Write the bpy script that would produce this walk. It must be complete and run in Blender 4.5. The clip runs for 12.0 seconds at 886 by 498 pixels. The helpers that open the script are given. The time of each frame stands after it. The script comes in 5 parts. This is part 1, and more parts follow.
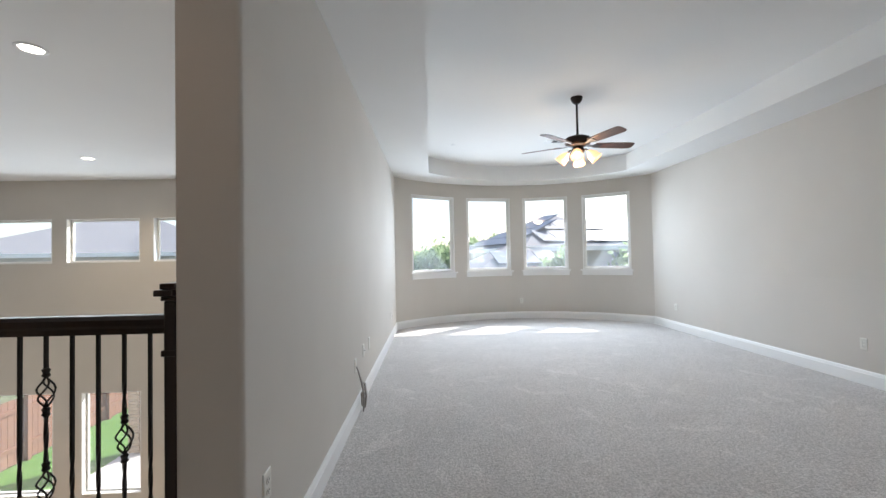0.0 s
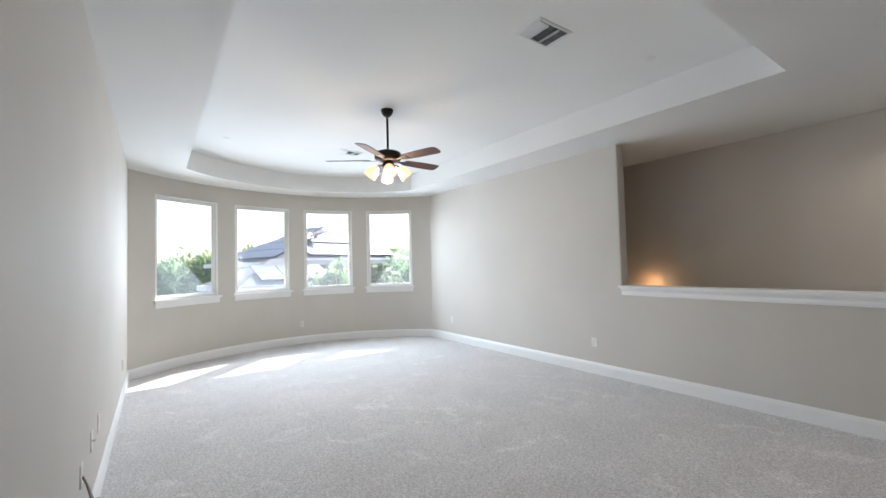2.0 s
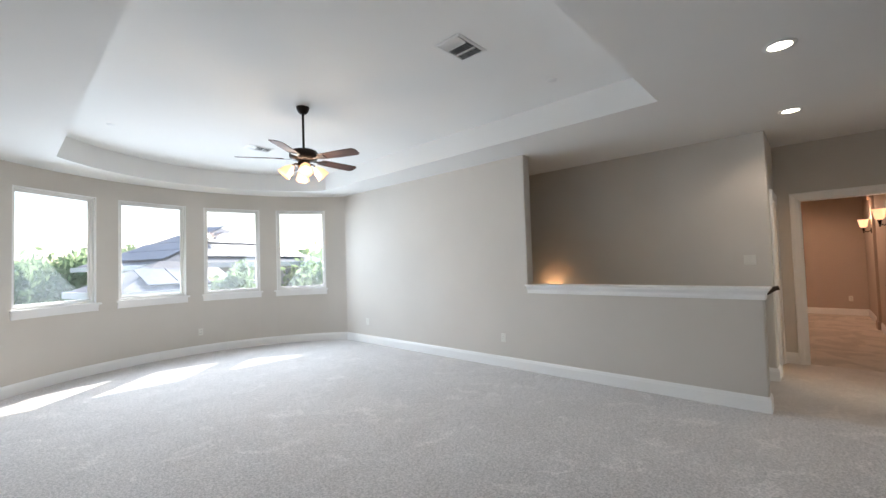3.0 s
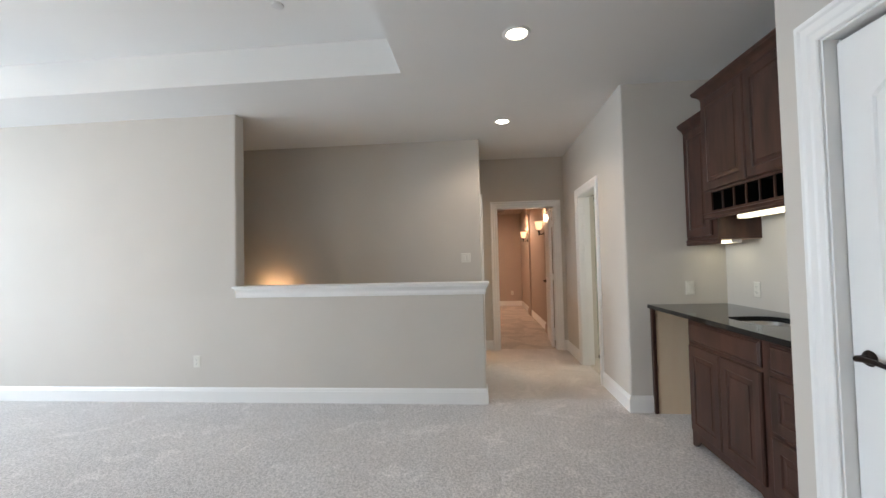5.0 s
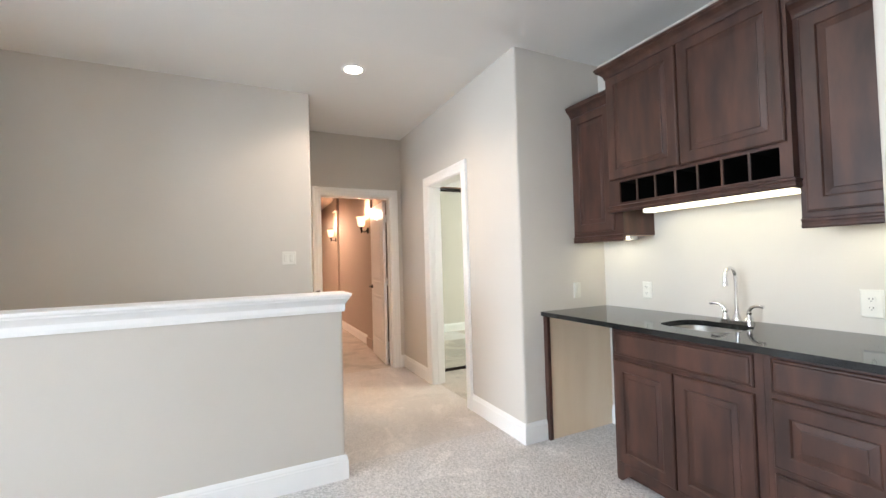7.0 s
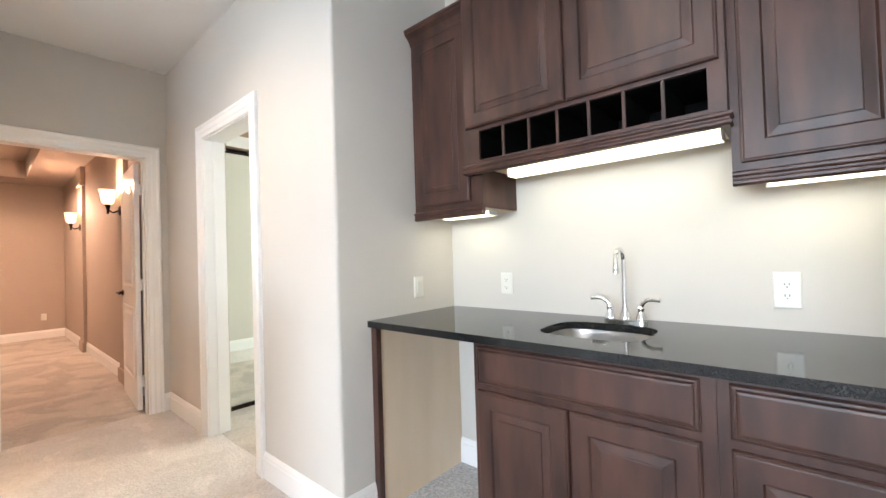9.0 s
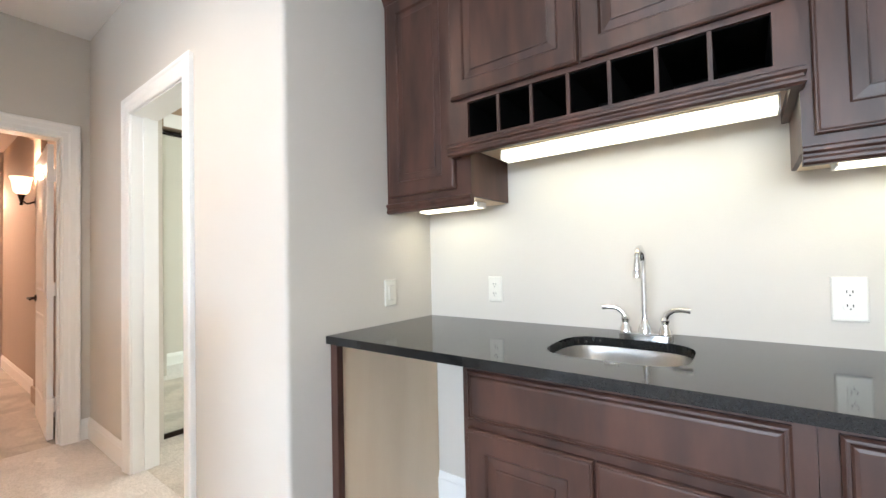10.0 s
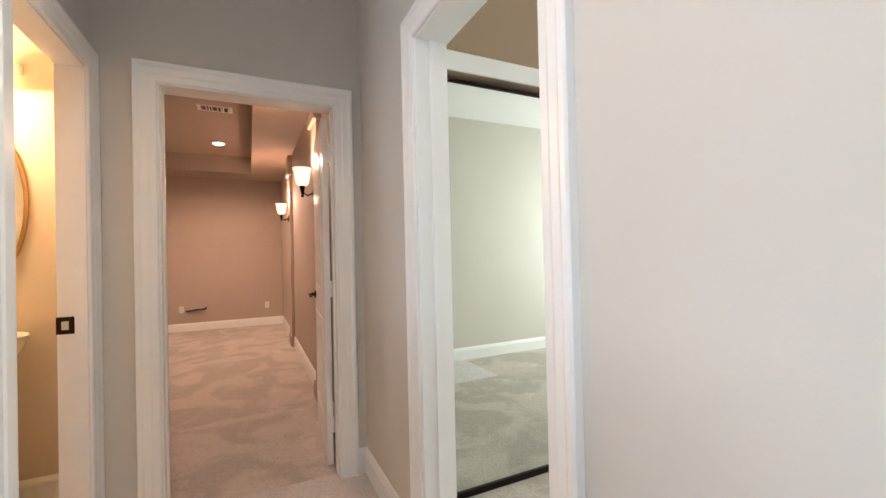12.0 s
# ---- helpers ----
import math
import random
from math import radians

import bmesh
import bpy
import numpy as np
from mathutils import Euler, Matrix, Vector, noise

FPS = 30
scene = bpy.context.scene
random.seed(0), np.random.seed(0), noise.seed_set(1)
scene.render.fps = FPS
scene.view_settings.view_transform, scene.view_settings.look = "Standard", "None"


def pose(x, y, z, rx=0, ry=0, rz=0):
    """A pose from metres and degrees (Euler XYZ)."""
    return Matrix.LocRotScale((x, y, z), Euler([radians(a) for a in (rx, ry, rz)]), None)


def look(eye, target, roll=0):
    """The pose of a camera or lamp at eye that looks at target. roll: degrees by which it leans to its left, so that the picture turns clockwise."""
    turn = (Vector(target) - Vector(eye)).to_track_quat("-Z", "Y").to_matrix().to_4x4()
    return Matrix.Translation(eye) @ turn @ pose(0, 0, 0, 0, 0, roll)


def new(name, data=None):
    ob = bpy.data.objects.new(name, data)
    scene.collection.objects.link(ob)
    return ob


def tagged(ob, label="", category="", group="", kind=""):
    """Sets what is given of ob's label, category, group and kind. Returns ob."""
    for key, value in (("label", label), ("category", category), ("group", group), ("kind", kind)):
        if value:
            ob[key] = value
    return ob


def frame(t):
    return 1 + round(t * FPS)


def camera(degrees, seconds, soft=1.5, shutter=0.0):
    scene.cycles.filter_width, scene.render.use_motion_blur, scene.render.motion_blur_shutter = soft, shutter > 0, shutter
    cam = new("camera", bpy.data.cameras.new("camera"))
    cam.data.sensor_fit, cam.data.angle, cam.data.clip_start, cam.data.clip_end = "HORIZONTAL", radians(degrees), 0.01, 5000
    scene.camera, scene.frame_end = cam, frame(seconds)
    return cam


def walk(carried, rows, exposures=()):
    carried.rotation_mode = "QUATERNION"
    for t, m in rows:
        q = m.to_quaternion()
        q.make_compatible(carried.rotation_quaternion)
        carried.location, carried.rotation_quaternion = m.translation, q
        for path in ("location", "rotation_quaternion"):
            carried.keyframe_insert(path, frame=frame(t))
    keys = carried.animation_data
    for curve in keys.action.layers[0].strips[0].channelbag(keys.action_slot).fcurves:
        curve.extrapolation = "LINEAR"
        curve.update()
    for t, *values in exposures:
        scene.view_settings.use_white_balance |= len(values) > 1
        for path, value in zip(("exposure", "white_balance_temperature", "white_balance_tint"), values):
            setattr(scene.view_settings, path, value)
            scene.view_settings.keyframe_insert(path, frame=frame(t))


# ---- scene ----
cam = camera(95.0, 12.0)
PATH = [
    (0, (-0.011, 0.035, 1.311), (0.053, 2.034, 1.355), -1.1),
    (0.5, (-0.102, 0.329, 1.374), (0.276, 2.293, 1.426), -1.2),
    (1, (-0.173, 0.545, 1.391), (0.519, 2.421, 1.456), -1.2),
    (1.5, (-0.229, 0.719, 1.416), (0.72, 2.478, 1.486), -1.4),
    (2, (-0.348, 0.725, 1.431), (0.807, 2.356, 1.507), -1.5),
    (2.5, (-0.436, 0.71, 1.428), (0.878, 2.216, 1.507), -1.7),
    (3, (-0.451, 0.69, 1.428), (1.023, 2.039, 1.5), -1.8),
    (3.5, (-0.416, 0.68, 1.406), (1.227, 1.819, 1.47), -1.7),
    (3.7, (-0.37, 0.665, 1.39), (1.337, 1.705, 1.451), -1.7),
    (5.3, (0.654, 1.201, 1.314), (2.654, 1.2, 1.371), -1.4),
    (5.5, (0.822, 1.262, 1.344), (2.819, 1.162, 1.394), -1.5),
    (6, (1.108, 1.475, 1.354), (3.075, 1.118, 1.407), -1.4),
    (6.5, (1.34, 1.612, 1.342), (3.237, 0.981, 1.399), -1.5),
    (7, (1.669, 1.567, 1.309), (3.472, 0.702, 1.362), -1.6),
    (7.2, (1.773, 1.528, 1.33), (3.537, 0.586, 1.386), -1.6),
    (8.8, (2.431, 0.959, 1.275), (3.793, -0.505, 1.302), -1.9),
    (9, (2.467, 0.887, 1.215), (3.782, -0.619, 1.248), -1.8),
    (9.5, (2.61, 0.768, 1.140), (3.847, -0.799, 1.199), -1.5),
    (10, (2.733, 0.641, 1.195), (3.929, -0.962, 1.247), -1.3),
    (10.5, (3.028, 0.520, 1.244), (4.344, -0.986, 1.266), -1.4),
    (11, (3.36, 0.555, 1.222), (4.971, -0.63, 1.256), -1.5),
    (11.5, (3.721, 0.575, 1.248), (5.471, -0.393, 1.298), -1.6),
    (12, (4.148, 0.424, 1.248), (5.953, -0.436, 1.268), -1.3),
]
EXPOSURES = [(0, 0.97, 6350, 10), (0.5, 1.08, 6350, 10), (2.5, 1.14, 6350, 10), (3.5, 1.1, 6400, 10), (5.5, 1.72, 6350, 9.5), (6.5, 2.2, 6250, 9.5), (7.0, 2.35, 6250, 9.5), (9.5, 2.55, 6100, 9.5), (10.5, 2.5, 6100, 9.5), (11.5, 2.25, 6000, 9.5), (12.0, 2.05, 6000, 10)]
walk(cam, [(t, look(eye, target, roll)) for t, eye, target, roll in PATH], EXPOSURES)

# ---- world, sun and daylight ----
SUN_AZ, SUN_EL = 46.0, 39.0      # degrees: azimuth from +y towards +x, elevation
world = bpy.data.worlds.new("sky")
scene.world = world
world.use_nodes = True
sky = world.node_tree.nodes.new("ShaderNodeTexSky")
sky.sky_type, sky.sun_disc = "NISHITA", False
sky.sun_elevation, sky.sun_rotation = radians(SUN_EL), radians(SUN_AZ)
sky.air_density, sky.dust_density = 1.0, 1.5
back = world.node_tree.nodes["Background"]
back.inputs["Strength"].default_value = 0.15
world.node_tree.links.new(sky.outputs["Color"], back.inputs["Color"])
sun = new("sun", bpy.data.lights.new("sun", "SUN"))
sun.data.energy, sun.data.angle, sun.data.color = 5.0, radians(0.5), (1.0, 0.96, 0.9)
_a, _e = radians(SUN_AZ), radians(SUN_EL)
sun.matrix_world = look((math.sin(_a) * math.cos(_e) * 60, math.cos(_a) * math.cos(_e) * 60, math.sin(_e) * 60), (0, 0, 0))


def area_lamp(name, eye, target, w, h, watts, colour):
    ob = new(name, bpy.data.lights.new(name, "AREA"))
    ob.data.shape, ob.data.size, ob.data.size_y = "RECTANGLE", w, h
    ob.data.energy, ob.data.color = watts, colour
    ob.matrix_world = look(eye, target)
    return ob


def point_lamp(name, at, watts, colour, r=0.03):
    ob = new(name, bpy.data.lights.new(name, "POINT"))
    ob.data.energy, ob.data.color, ob.data.shadow_soft_size = watts, colour, r
    ob.location = at
    return ob


def spot_lamp(name, at, watts, colour, cone=120, r=0.06):
    ob = new(name, bpy.data.lights.new(name, "SPOT"))
    ob.data.energy, ob.data.color, ob.data.shadow_soft_size = watts, colour, r
    ob.data.spot_size, ob.data.spot_blend = radians(cone), 0.6
    ob.matrix_world = look(at, (at[0], at[1] + 1e-4, at[2] - 1))
    return ob


# ---- plan ----
CEIL, TRAY = 2.83, 3.12
XL, XR = -0.656, 4.20             # long walls of the game room
YS = -0.172                       # wall with the bar niche and the bedroom door
CX, CY, RAD = 1.772, 5.376, 3.274   # bowed window wall
XH, YH, XE = 5.424, 1.055, 6.475    # stair wall, hall north wall, hall end wall
DAY, WARM, LOWWARM = (0.75, 0.87, 1.0), (1.0, 0.80, 0.56), (1.0, 0.62, 0.41)
WINDOWS = [(-40.5, -22.95), (-17.9, -1.1), (3.7, 19.85), (24.9, 40.9)]
SILL_Z, HEAD_Z = 1.02, 2.555


def on_arc(deg, r):
    return Vector((CX + r * math.sin(radians(deg)), CY + r * math.cos(radians(deg))))


ARC_END = math.degrees(math.asin((XR - CX) / RAD))
for a0, a1 in WINDOWS:
    p = on_arc((a0 + a1) / 2, RAD - 0.03)
    lamp = area_lamp("window_daylight", (p.x, p.y, 1.8), (2.1, 1.2, 0.1), 0.9, 1.45, 16, DAY)
    lamp.data.spread = radians(140)
area_lamp("clerestory_daylight", (-5.8, 7.4, 1.75), (-5.0, 2, 1.0), 4.5, 0.7, 18, DAY)
area_lamp("lower_window_daylight", (-5.8, 7.4, -1.9), (-5.4, 3, -1.5), 4.0, 2.0, 95, DAY)
# Added fill out of view, before a solid wall; no window is built here.
area_lamp("bedroom_fill", (4.8, -4.15, 1.5), (4.8, 0, 1.2), 1.4, 1.3, 20, (0.97, 1.0, 0.90))
# The lamp at (-1.35, 0.55) is an unseen addition that warms the wall end.
for x, y, watts, tone in ((3.10, 0.80, 9, (1.0, 0.90, 0.80)), (4.81, 0.80, 12.5, (1.0, 0.80, 0.64)), (-1.35, 0.55, 4.5, (1.0, 0.50, 0.22)), (-2.77, 2.93, 60, WARM), (-4.86, 5.95, 60, WARM)):
    spot_lamp("downlight_glow", (x, y, CEIL - 0.02), watts, tone, 150)
point_lamp("stair_glow", (5.27, 3.70, 0.96), 1.25, (1.0, 0.66, 0.36), 0.04)
area_lamp("cabinet_glow", (3.07, -0.80, 1.572), (3.07, -0.92, 1.2), 0.80, 0.05, 0.24, (1.0, 0.92, 0.64))
area_lamp("cabinet_glow", (3.80, -0.84, 1.400), (3.80, -0.92, 0.9), 0.28, 0.05, 0.09, (1.0, 0.92, 0.64))
area_lamp("cabinet_glow", (2.40, -0.84, 1.400), (2.40, -0.92, 0.9), 0.28, 0.05, 0.09, (1.0, 0.92, 0.64))
point_lamp("fan_glow", (1.70, 4.60, 2.40), 11, (1.0, 0.80, 0.58), 0.12)
spot_lamp("media_glow", (9.6, 1.2, 2.88), 44, LOWWARM, 150)
spot_lamp("media_glow", (10.92, 0.81, 2.90), 34, LOWWARM, 150)
point_lamp("media_sconce_glow", (7.77, 0.05, 2.06), 4, LOWWARM, 0.05)
point_lamp("media_sconce_glow", (10.3, 0.05, 2.06), 4, LOWWARM, 0.05)
point_lamp("powder_glow", (6.74, 1.72, 2.08), 13, (1.0, 0.61, 0.31), 0.08)

# ---- materials ----


def material(name, colour, rough=0.6, metal=0.0, vary=0.06, scale=6.0, bump=0.0, bump_scale=200.0, tint=None, stretch=(1, 1, 1), spec=0.5, stain=0.0):
    m = bpy.data.materials.new(name)
    m.use_nodes = True
    nt = m.node_tree
    b = nt.nodes["Principled BSDF"]
    b.inputs["Roughness"].default_value, b.inputs["Metallic"].default_value = rough, metal
    b.inputs["Specular IOR Level"].default_value = spec
    tc = nt.nodes.new("ShaderNodeTexCoord")
    mp = nt.nodes.new("ShaderNodeMapping")
    mp.inputs["Scale"].default_value = stretch
    nt.links.new(tc.outputs["Object"], mp.inputs["Vector"])
    n1 = nt.nodes.new("ShaderNodeTexNoise")
    n1.inputs["Scale"].default_value, n1.inputs["Detail"].default_value = scale, 6
    nt.links.new(mp.outputs["Vector"], n1.inputs["Vector"])
    ramp = nt.nodes.new("ShaderNodeValToRGB")
    lo = tint or [c * (1 - vary) for c in colour]
    hi = colour if tint else [min(1, c * (1 + vary)) for c in colour]
    ramp.color_ramp.elements[0].position, ramp.color_ramp.elements[1].position = 0.32, 0.68
    ramp.color_ramp.elements[0].color, ramp.color_ramp.elements[1].color = (*lo, 1), (*hi, 1)
    nt.links.new(n1.outputs["Fac"], ramp.inputs["Fac"])
    out = ramp.outputs["Color"]
    n2 = nt.nodes.new("ShaderNodeTexNoise")
    n2.inputs["Scale"].default_value, n2.inputs["Detail"].default_value = bump_scale, 4
    nt.links.new(mp.outputs["Vector"], n2.inputs["Vector"])
    if stain:
        mix = nt.nodes.new("ShaderNodeMixRGB")
        mix.blend_type = "MULTIPLY"
        mix.inputs["Fac"].default_value = stain
        nt.links.new(out, mix.inputs["Color1"])
        nt.links.new(n2.outputs["Fac"], mix.inputs["Color2"])
        out = mix.outputs["Color"]
    nt.links.new(out, b.inputs["Base Color"])
    if bump:
        bp = nt.nodes.new("ShaderNodeBump")
        bp.inputs["Strength"].default_value, bp.inputs["Distance"].default_value = bump, 0.004
        nt.links.new(n2.outputs["Fac"], bp.inputs["Height"])
        nt.links.new(bp.outputs["Normal"], b.inputs["Normal"])
    return m


def glow(name, colour, strength):
    m = bpy.data.materials.new(name)
    m.use_nodes = True
    b = m.node_tree.nodes["Principled BSDF"]
    b.inputs["Base Color"].default_value = (*colour, 1)
    b.inputs["Emission Color"].default_value, b.inputs["Emission Strength"].default_value = (*colour, 1), strength
    return m


def glass(name, rough=0.0, colour=(1, 1, 1), veil=0.0):
    """Clear glass; veil mixes in a pale translucent haze in place of glare."""
    m = bpy.data.materials.new(name)
    m.use_nodes = True
    nt = m.node_tree
    nt.nodes.remove(nt.nodes["Principled BSDF"])
    tr, gl, mx = (nt.nodes.new("ShaderNode" + s) for s in ("BsdfTransparent", "BsdfGlossy", "MixShader"))
    mx.inputs["Fac"].default_value = 0.04
    tr.inputs["Color"].default_value = (*colour, 1)
    gl.inputs["Roughness"].default_value = rough
    nt.links.new(tr.outputs["BSDF"], mx.inputs[1])
    nt.links.new(gl.outputs["BSDF"], mx.inputs[2])
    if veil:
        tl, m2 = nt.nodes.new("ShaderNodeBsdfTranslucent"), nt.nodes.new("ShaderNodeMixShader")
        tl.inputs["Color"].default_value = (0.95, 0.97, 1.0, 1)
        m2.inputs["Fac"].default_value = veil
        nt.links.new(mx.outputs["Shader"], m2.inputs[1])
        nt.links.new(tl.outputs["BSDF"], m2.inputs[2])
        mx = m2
    nt.links.new(mx.outputs["Shader"], nt.nodes["Material Output"].inputs["Surface"])
    return m


def carpet_material(name, colour, dark, brushed, patch, rough_edge):
    """Cut pile: fine tufts, soft mottling and broad brushed patches."""
    m = bpy.data.materials.new(name)
    m.use_nodes = True
    nt = m.node_tree
    b = nt.nodes["Principled BSDF"]
    b.inputs["Roughness"].default_value = 0.95
    b.inputs["Specular IOR Level"].default_value = 0.1
    b.inputs["Sheen Weight"].default_value = 0.25
    tc = nt.nodes.new("ShaderNodeTexCoord")

    def noise_node(scale, detail, distort=0.0):
        n = nt.nodes.new("ShaderNodeTexNoise")
        n.inputs["Scale"].default_value, n.inputs["Detail"].default_value, n.inputs["Distortion"].default_value = scale, detail, distort
        nt.links.new(tc.outputs["Object"], n.inputs["Vector"])
        return n.outputs["Fac"]

    def rampof(fac, p0, p1, c0, c1):
        r = nt.nodes.new("ShaderNodeValToRGB")
        r.color_ramp.elements[0].position, r.color_ramp.elements[1].position = p0, p1
        r.color_ramp.elements[0].color, r.color_ramp.elements[1].color = (*c0, 1), (*c1, 1)
        nt.links.new(fac, r.inputs["Fac"])
        return r.outputs["Color"]

    def times(a, c):
        mx = nt.nodes.new("ShaderNodeMixRGB")
        mx.blend_type = "MULTIPLY"
        mx.inputs["Fac"].default_value = 1.0
        nt.links.new(a, mx.inputs["Color1"])
        nt.links.new(c, mx.inputs["Color2"])
        return mx.outputs["Color"]

    tuft = noise_node(70, 4, 0.9)
    mott = noise_node(21, 5)
    marks = noise_node(3.2, 7, 1.2)
    broad = noise_node(patch, rough_edge, 1.0)
    c = rampof(tuft, 0.40, 0.60, dark, colour)
    c = times(c, rampof(mott, 0.34, 0.66, (0.93, 0.93, 0.93), (1, 1, 1)))
    c = times(c, rampof(marks, 0.60, 0.64, (0.94, 0.94, 0.94), (1.06, 1.06, 1.06)))
    c = times(c, rampof(broad, 0.44, 0.56, (brushed, brushed, brushed), (1, 1, 1)))
    nt.links.new(c, b.inputs["Base Color"])
    bp = nt.nodes.new("ShaderNodeBump")
    bp.inputs["Strength"].default_value, bp.inputs["Distance"].default_value = 1.0, 0.010
    nt.links.new(tuft, bp.inputs["Height"])
    nt.links.new(bp.outputs["Normal"], b.inputs["Normal"])
    return m


def wood_material(name, c0, c1, rough=0.32, axis=(14, 14, 1.2)):
    """Stained wood, grain along z of the object."""
    m = material(name, c1, rough, tint=c0, scale=2.2, stretch=axis, bump=0.08, bump_scale=18, spec=0.5)
    return m


M_WALL = material("greige_wall_paint", (0.60, 0.562, 0.512), 0.75, vary=0.02, scale=1.5, bump=0.07, bump_scale=130, spec=0.25)
M_MEDIA = material("tan_wall_paint", (0.44, 0.36, 0.30), 0.75, vary=0.015, scale=1.5, bump=0.12, bump_scale=130, spec=0.25)
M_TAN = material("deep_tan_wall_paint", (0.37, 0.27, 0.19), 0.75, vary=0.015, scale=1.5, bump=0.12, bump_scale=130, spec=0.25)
M_CREAM = material("cream_wall_paint", (0.62, 0.54, 0.42), 0.75, vary=0.015, scale=1.5, bump=0.12, bump_scale=130, spec=0.25)
M_CEIL = material("white_ceiling_paint", (0.80, 0.795, 0.78), 0.85, vary=0.012, scale=1.2, bump=0.15, bump_scale=110, spec=0.2)
M_TRIM = material("white_trim_paint", (0.84, 0.835, 0.82), 0.35, vary=0.01, scale=5, spec=0.5)
M_CARPET = carpet_material("beige_carpet", (0.81, 0.775, 0.755), (0.54, 0.515, 0.50), 0.95, 1.7, 3)
M_CARPET2 = carpet_material("brushed_beige_carpet", (0.64, 0.57, 0.50), (0.54, 0.475, 0.41), 0.78, 2.3, 2.5)
M_CARPET_HALL = carpet_material("smooth_beige_carpet", (0.74, 0.69, 0.65), (0.63, 0.585, 0.55), 0.90, 2.0, 2.5)
M_WOOD = wood_material("dark_stained_cabinet_wood", (0.030, 0.012, 0.008), (0.080, 0.033, 0.022), 0.42, (6, 6, 1.3))
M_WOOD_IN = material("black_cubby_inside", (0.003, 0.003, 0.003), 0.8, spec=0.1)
M_PLY = material("birch_plywood", (0.80, 0.64, 0.46), 0.45, tint=(0.75, 0.585, 0.405), scale=1.4, stretch=(6, 6, 1), bump=0.03, bump_scale=40)
_nt = M_PLY.node_tree
_tc, _vo, _rp, _mu = (_nt.nodes.new("ShaderNode" + k) for k in ("TexCoord", "TexVoronoi", "ValToRGB", "MixRGB"))
_vo.inputs["Scale"].default_value, _vo.inputs["Randomness"].default_value = 3.4, 1.0
_rp.color_ramp.elements[0].position, _rp.color_ramp.elements[1].position = 0.015, 0.06
_rp.color_ramp.elements[0].color, _rp.color_ramp.elements[1].color = (0.45, 0.33, 0.24, 1), (1, 1, 1, 1)
_mu.blend_type = "MULTIPLY"
_mu.inputs["Fac"].default_value = 1.0
_bs = _nt.nodes["Principled BSDF"]
_old = _bs.inputs["Base Color"].links[0].from_socket
_nt.links.new(_tc.outputs["Object"], _vo.inputs["Vector"])
_nt.links.new(_vo.outputs["Distance"], _rp.inputs["Fac"])
_nt.links.new(_old, _mu.inputs["Color1"])
_nt.links.new(_rp.outputs["Color"], _mu.inputs["Color2"])
_nt.links.new(_mu.outputs["Color"], _bs.inputs["Base Color"])
M_GRANITE = material("black_granite", (0.0145, 0.015, 0.0155), 0.07, tint=(0.0115, 0.012, 0.0125), scale=220, bump_scale=300)
M_CHROME = material("polished_chrome", (0.78, 0.78, 0.78), 0.12, 1.0, vary=0.02)
M_STEEL = material("brushed_steel", (0.78, 0.77, 0.75), 0.38, 1.0, vary=0.08, stretch=(1, 30, 1), scale=20)
M_SINK = material("satin_sink_steel", (0.50, 0.495, 0.485), 0.34, 1.0, vary=0.06, stretch=(1, 12, 1), scale=20)
M_PLASTIC = material("ivory_plastic", (0.70, 0.68, 0.62), 0.35, vary=0.01)
M_VENTBACK = material("vent_shadow_gap", (0.10, 0.10, 0.10), 0.7)
M_SLOT = material("dark_slot", (0.03, 0.03, 0.03), 0.6)
M_IRON = material("black_iron", (0.012, 0.011, 0.011), 0.45, 0.4, vary=0.1)
M_RAILWOOD = wood_material("espresso_rail_wood", (0.010, 0.006, 0.005), (0.024, 0.012, 0.009), 0.3)
M_BRONZE = material("oil_rubbed_bronze", (0.022, 0.014, 0.011), 0.38, 0.7, vary=0.15)
M_BLADE = wood_material("walnut_fan_blade", (0.055, 0.022, 0.016), (0.10, 0.042, 0.028), 0.6, (1.5, 16, 16))
M_SHADE = glow("lit_frosted_shade", (1.0, 0.62, 0.32), 0.6)
M_BULB = glow("lit_bulb", (1.0, 0.80, 0.50), 5.0)
M_CAN = glow("lit_downlight", (1.0, 0.9, 0.72), 9.0)
M_TUBE = glow("lit_diffuser", (1.0, 0.93, 0.68), 0.8)
# Both glasses carry a faint veil: glare haze put into the panes.
M_GLASS = glass("veiled_window_glass", veil=0.022)
M_GLASS_GREAT_ROOM = glass("veiled_great_room_glass", veil=0.025)
M_MIRROR = material("mirror_glass", (0.82, 0.86, 0.83), 0.01, 1.0, vary=0.002)
M_GOLD = material("aged_gold_frame", (0.45, 0.30, 0.12), 0.35, 0.9, vary=0.15)
M_PORCELAIN = material("white_porcelain", (0.82, 0.81, 0.78), 0.1, vary=0.01)
M_GREYCABLE = material("grey_cable_jacket", (0.34, 0.31, 0.28), 0.5, vary=0.1)
M_VENT = material("vent_enamel", (0.72, 0.72, 0.71), 0.4, vary=0.01)
M_VINYL = material("window_vinyl", (0.74, 0.73, 0.70), 0.4, vary=0.02)
M_GRASS = material("lawn_grass", (0.10, 0.22, 0.035), 0.9, tint=(0.05, 0.13, 0.02), scale=9, bump=0.6, bump_scale=60)
M_GROUND = material("dry_ground", (0.14, 0.16, 0.08), 0.95, tint=(0.10, 0.11, 0.06), scale=0.2, bump=0.3)
M_CONCRETE = material("patio_concrete", (0.46, 0.45, 0.43), 0.85, vary=0.08, scale=3, bump=0.2, bump_scale=80)
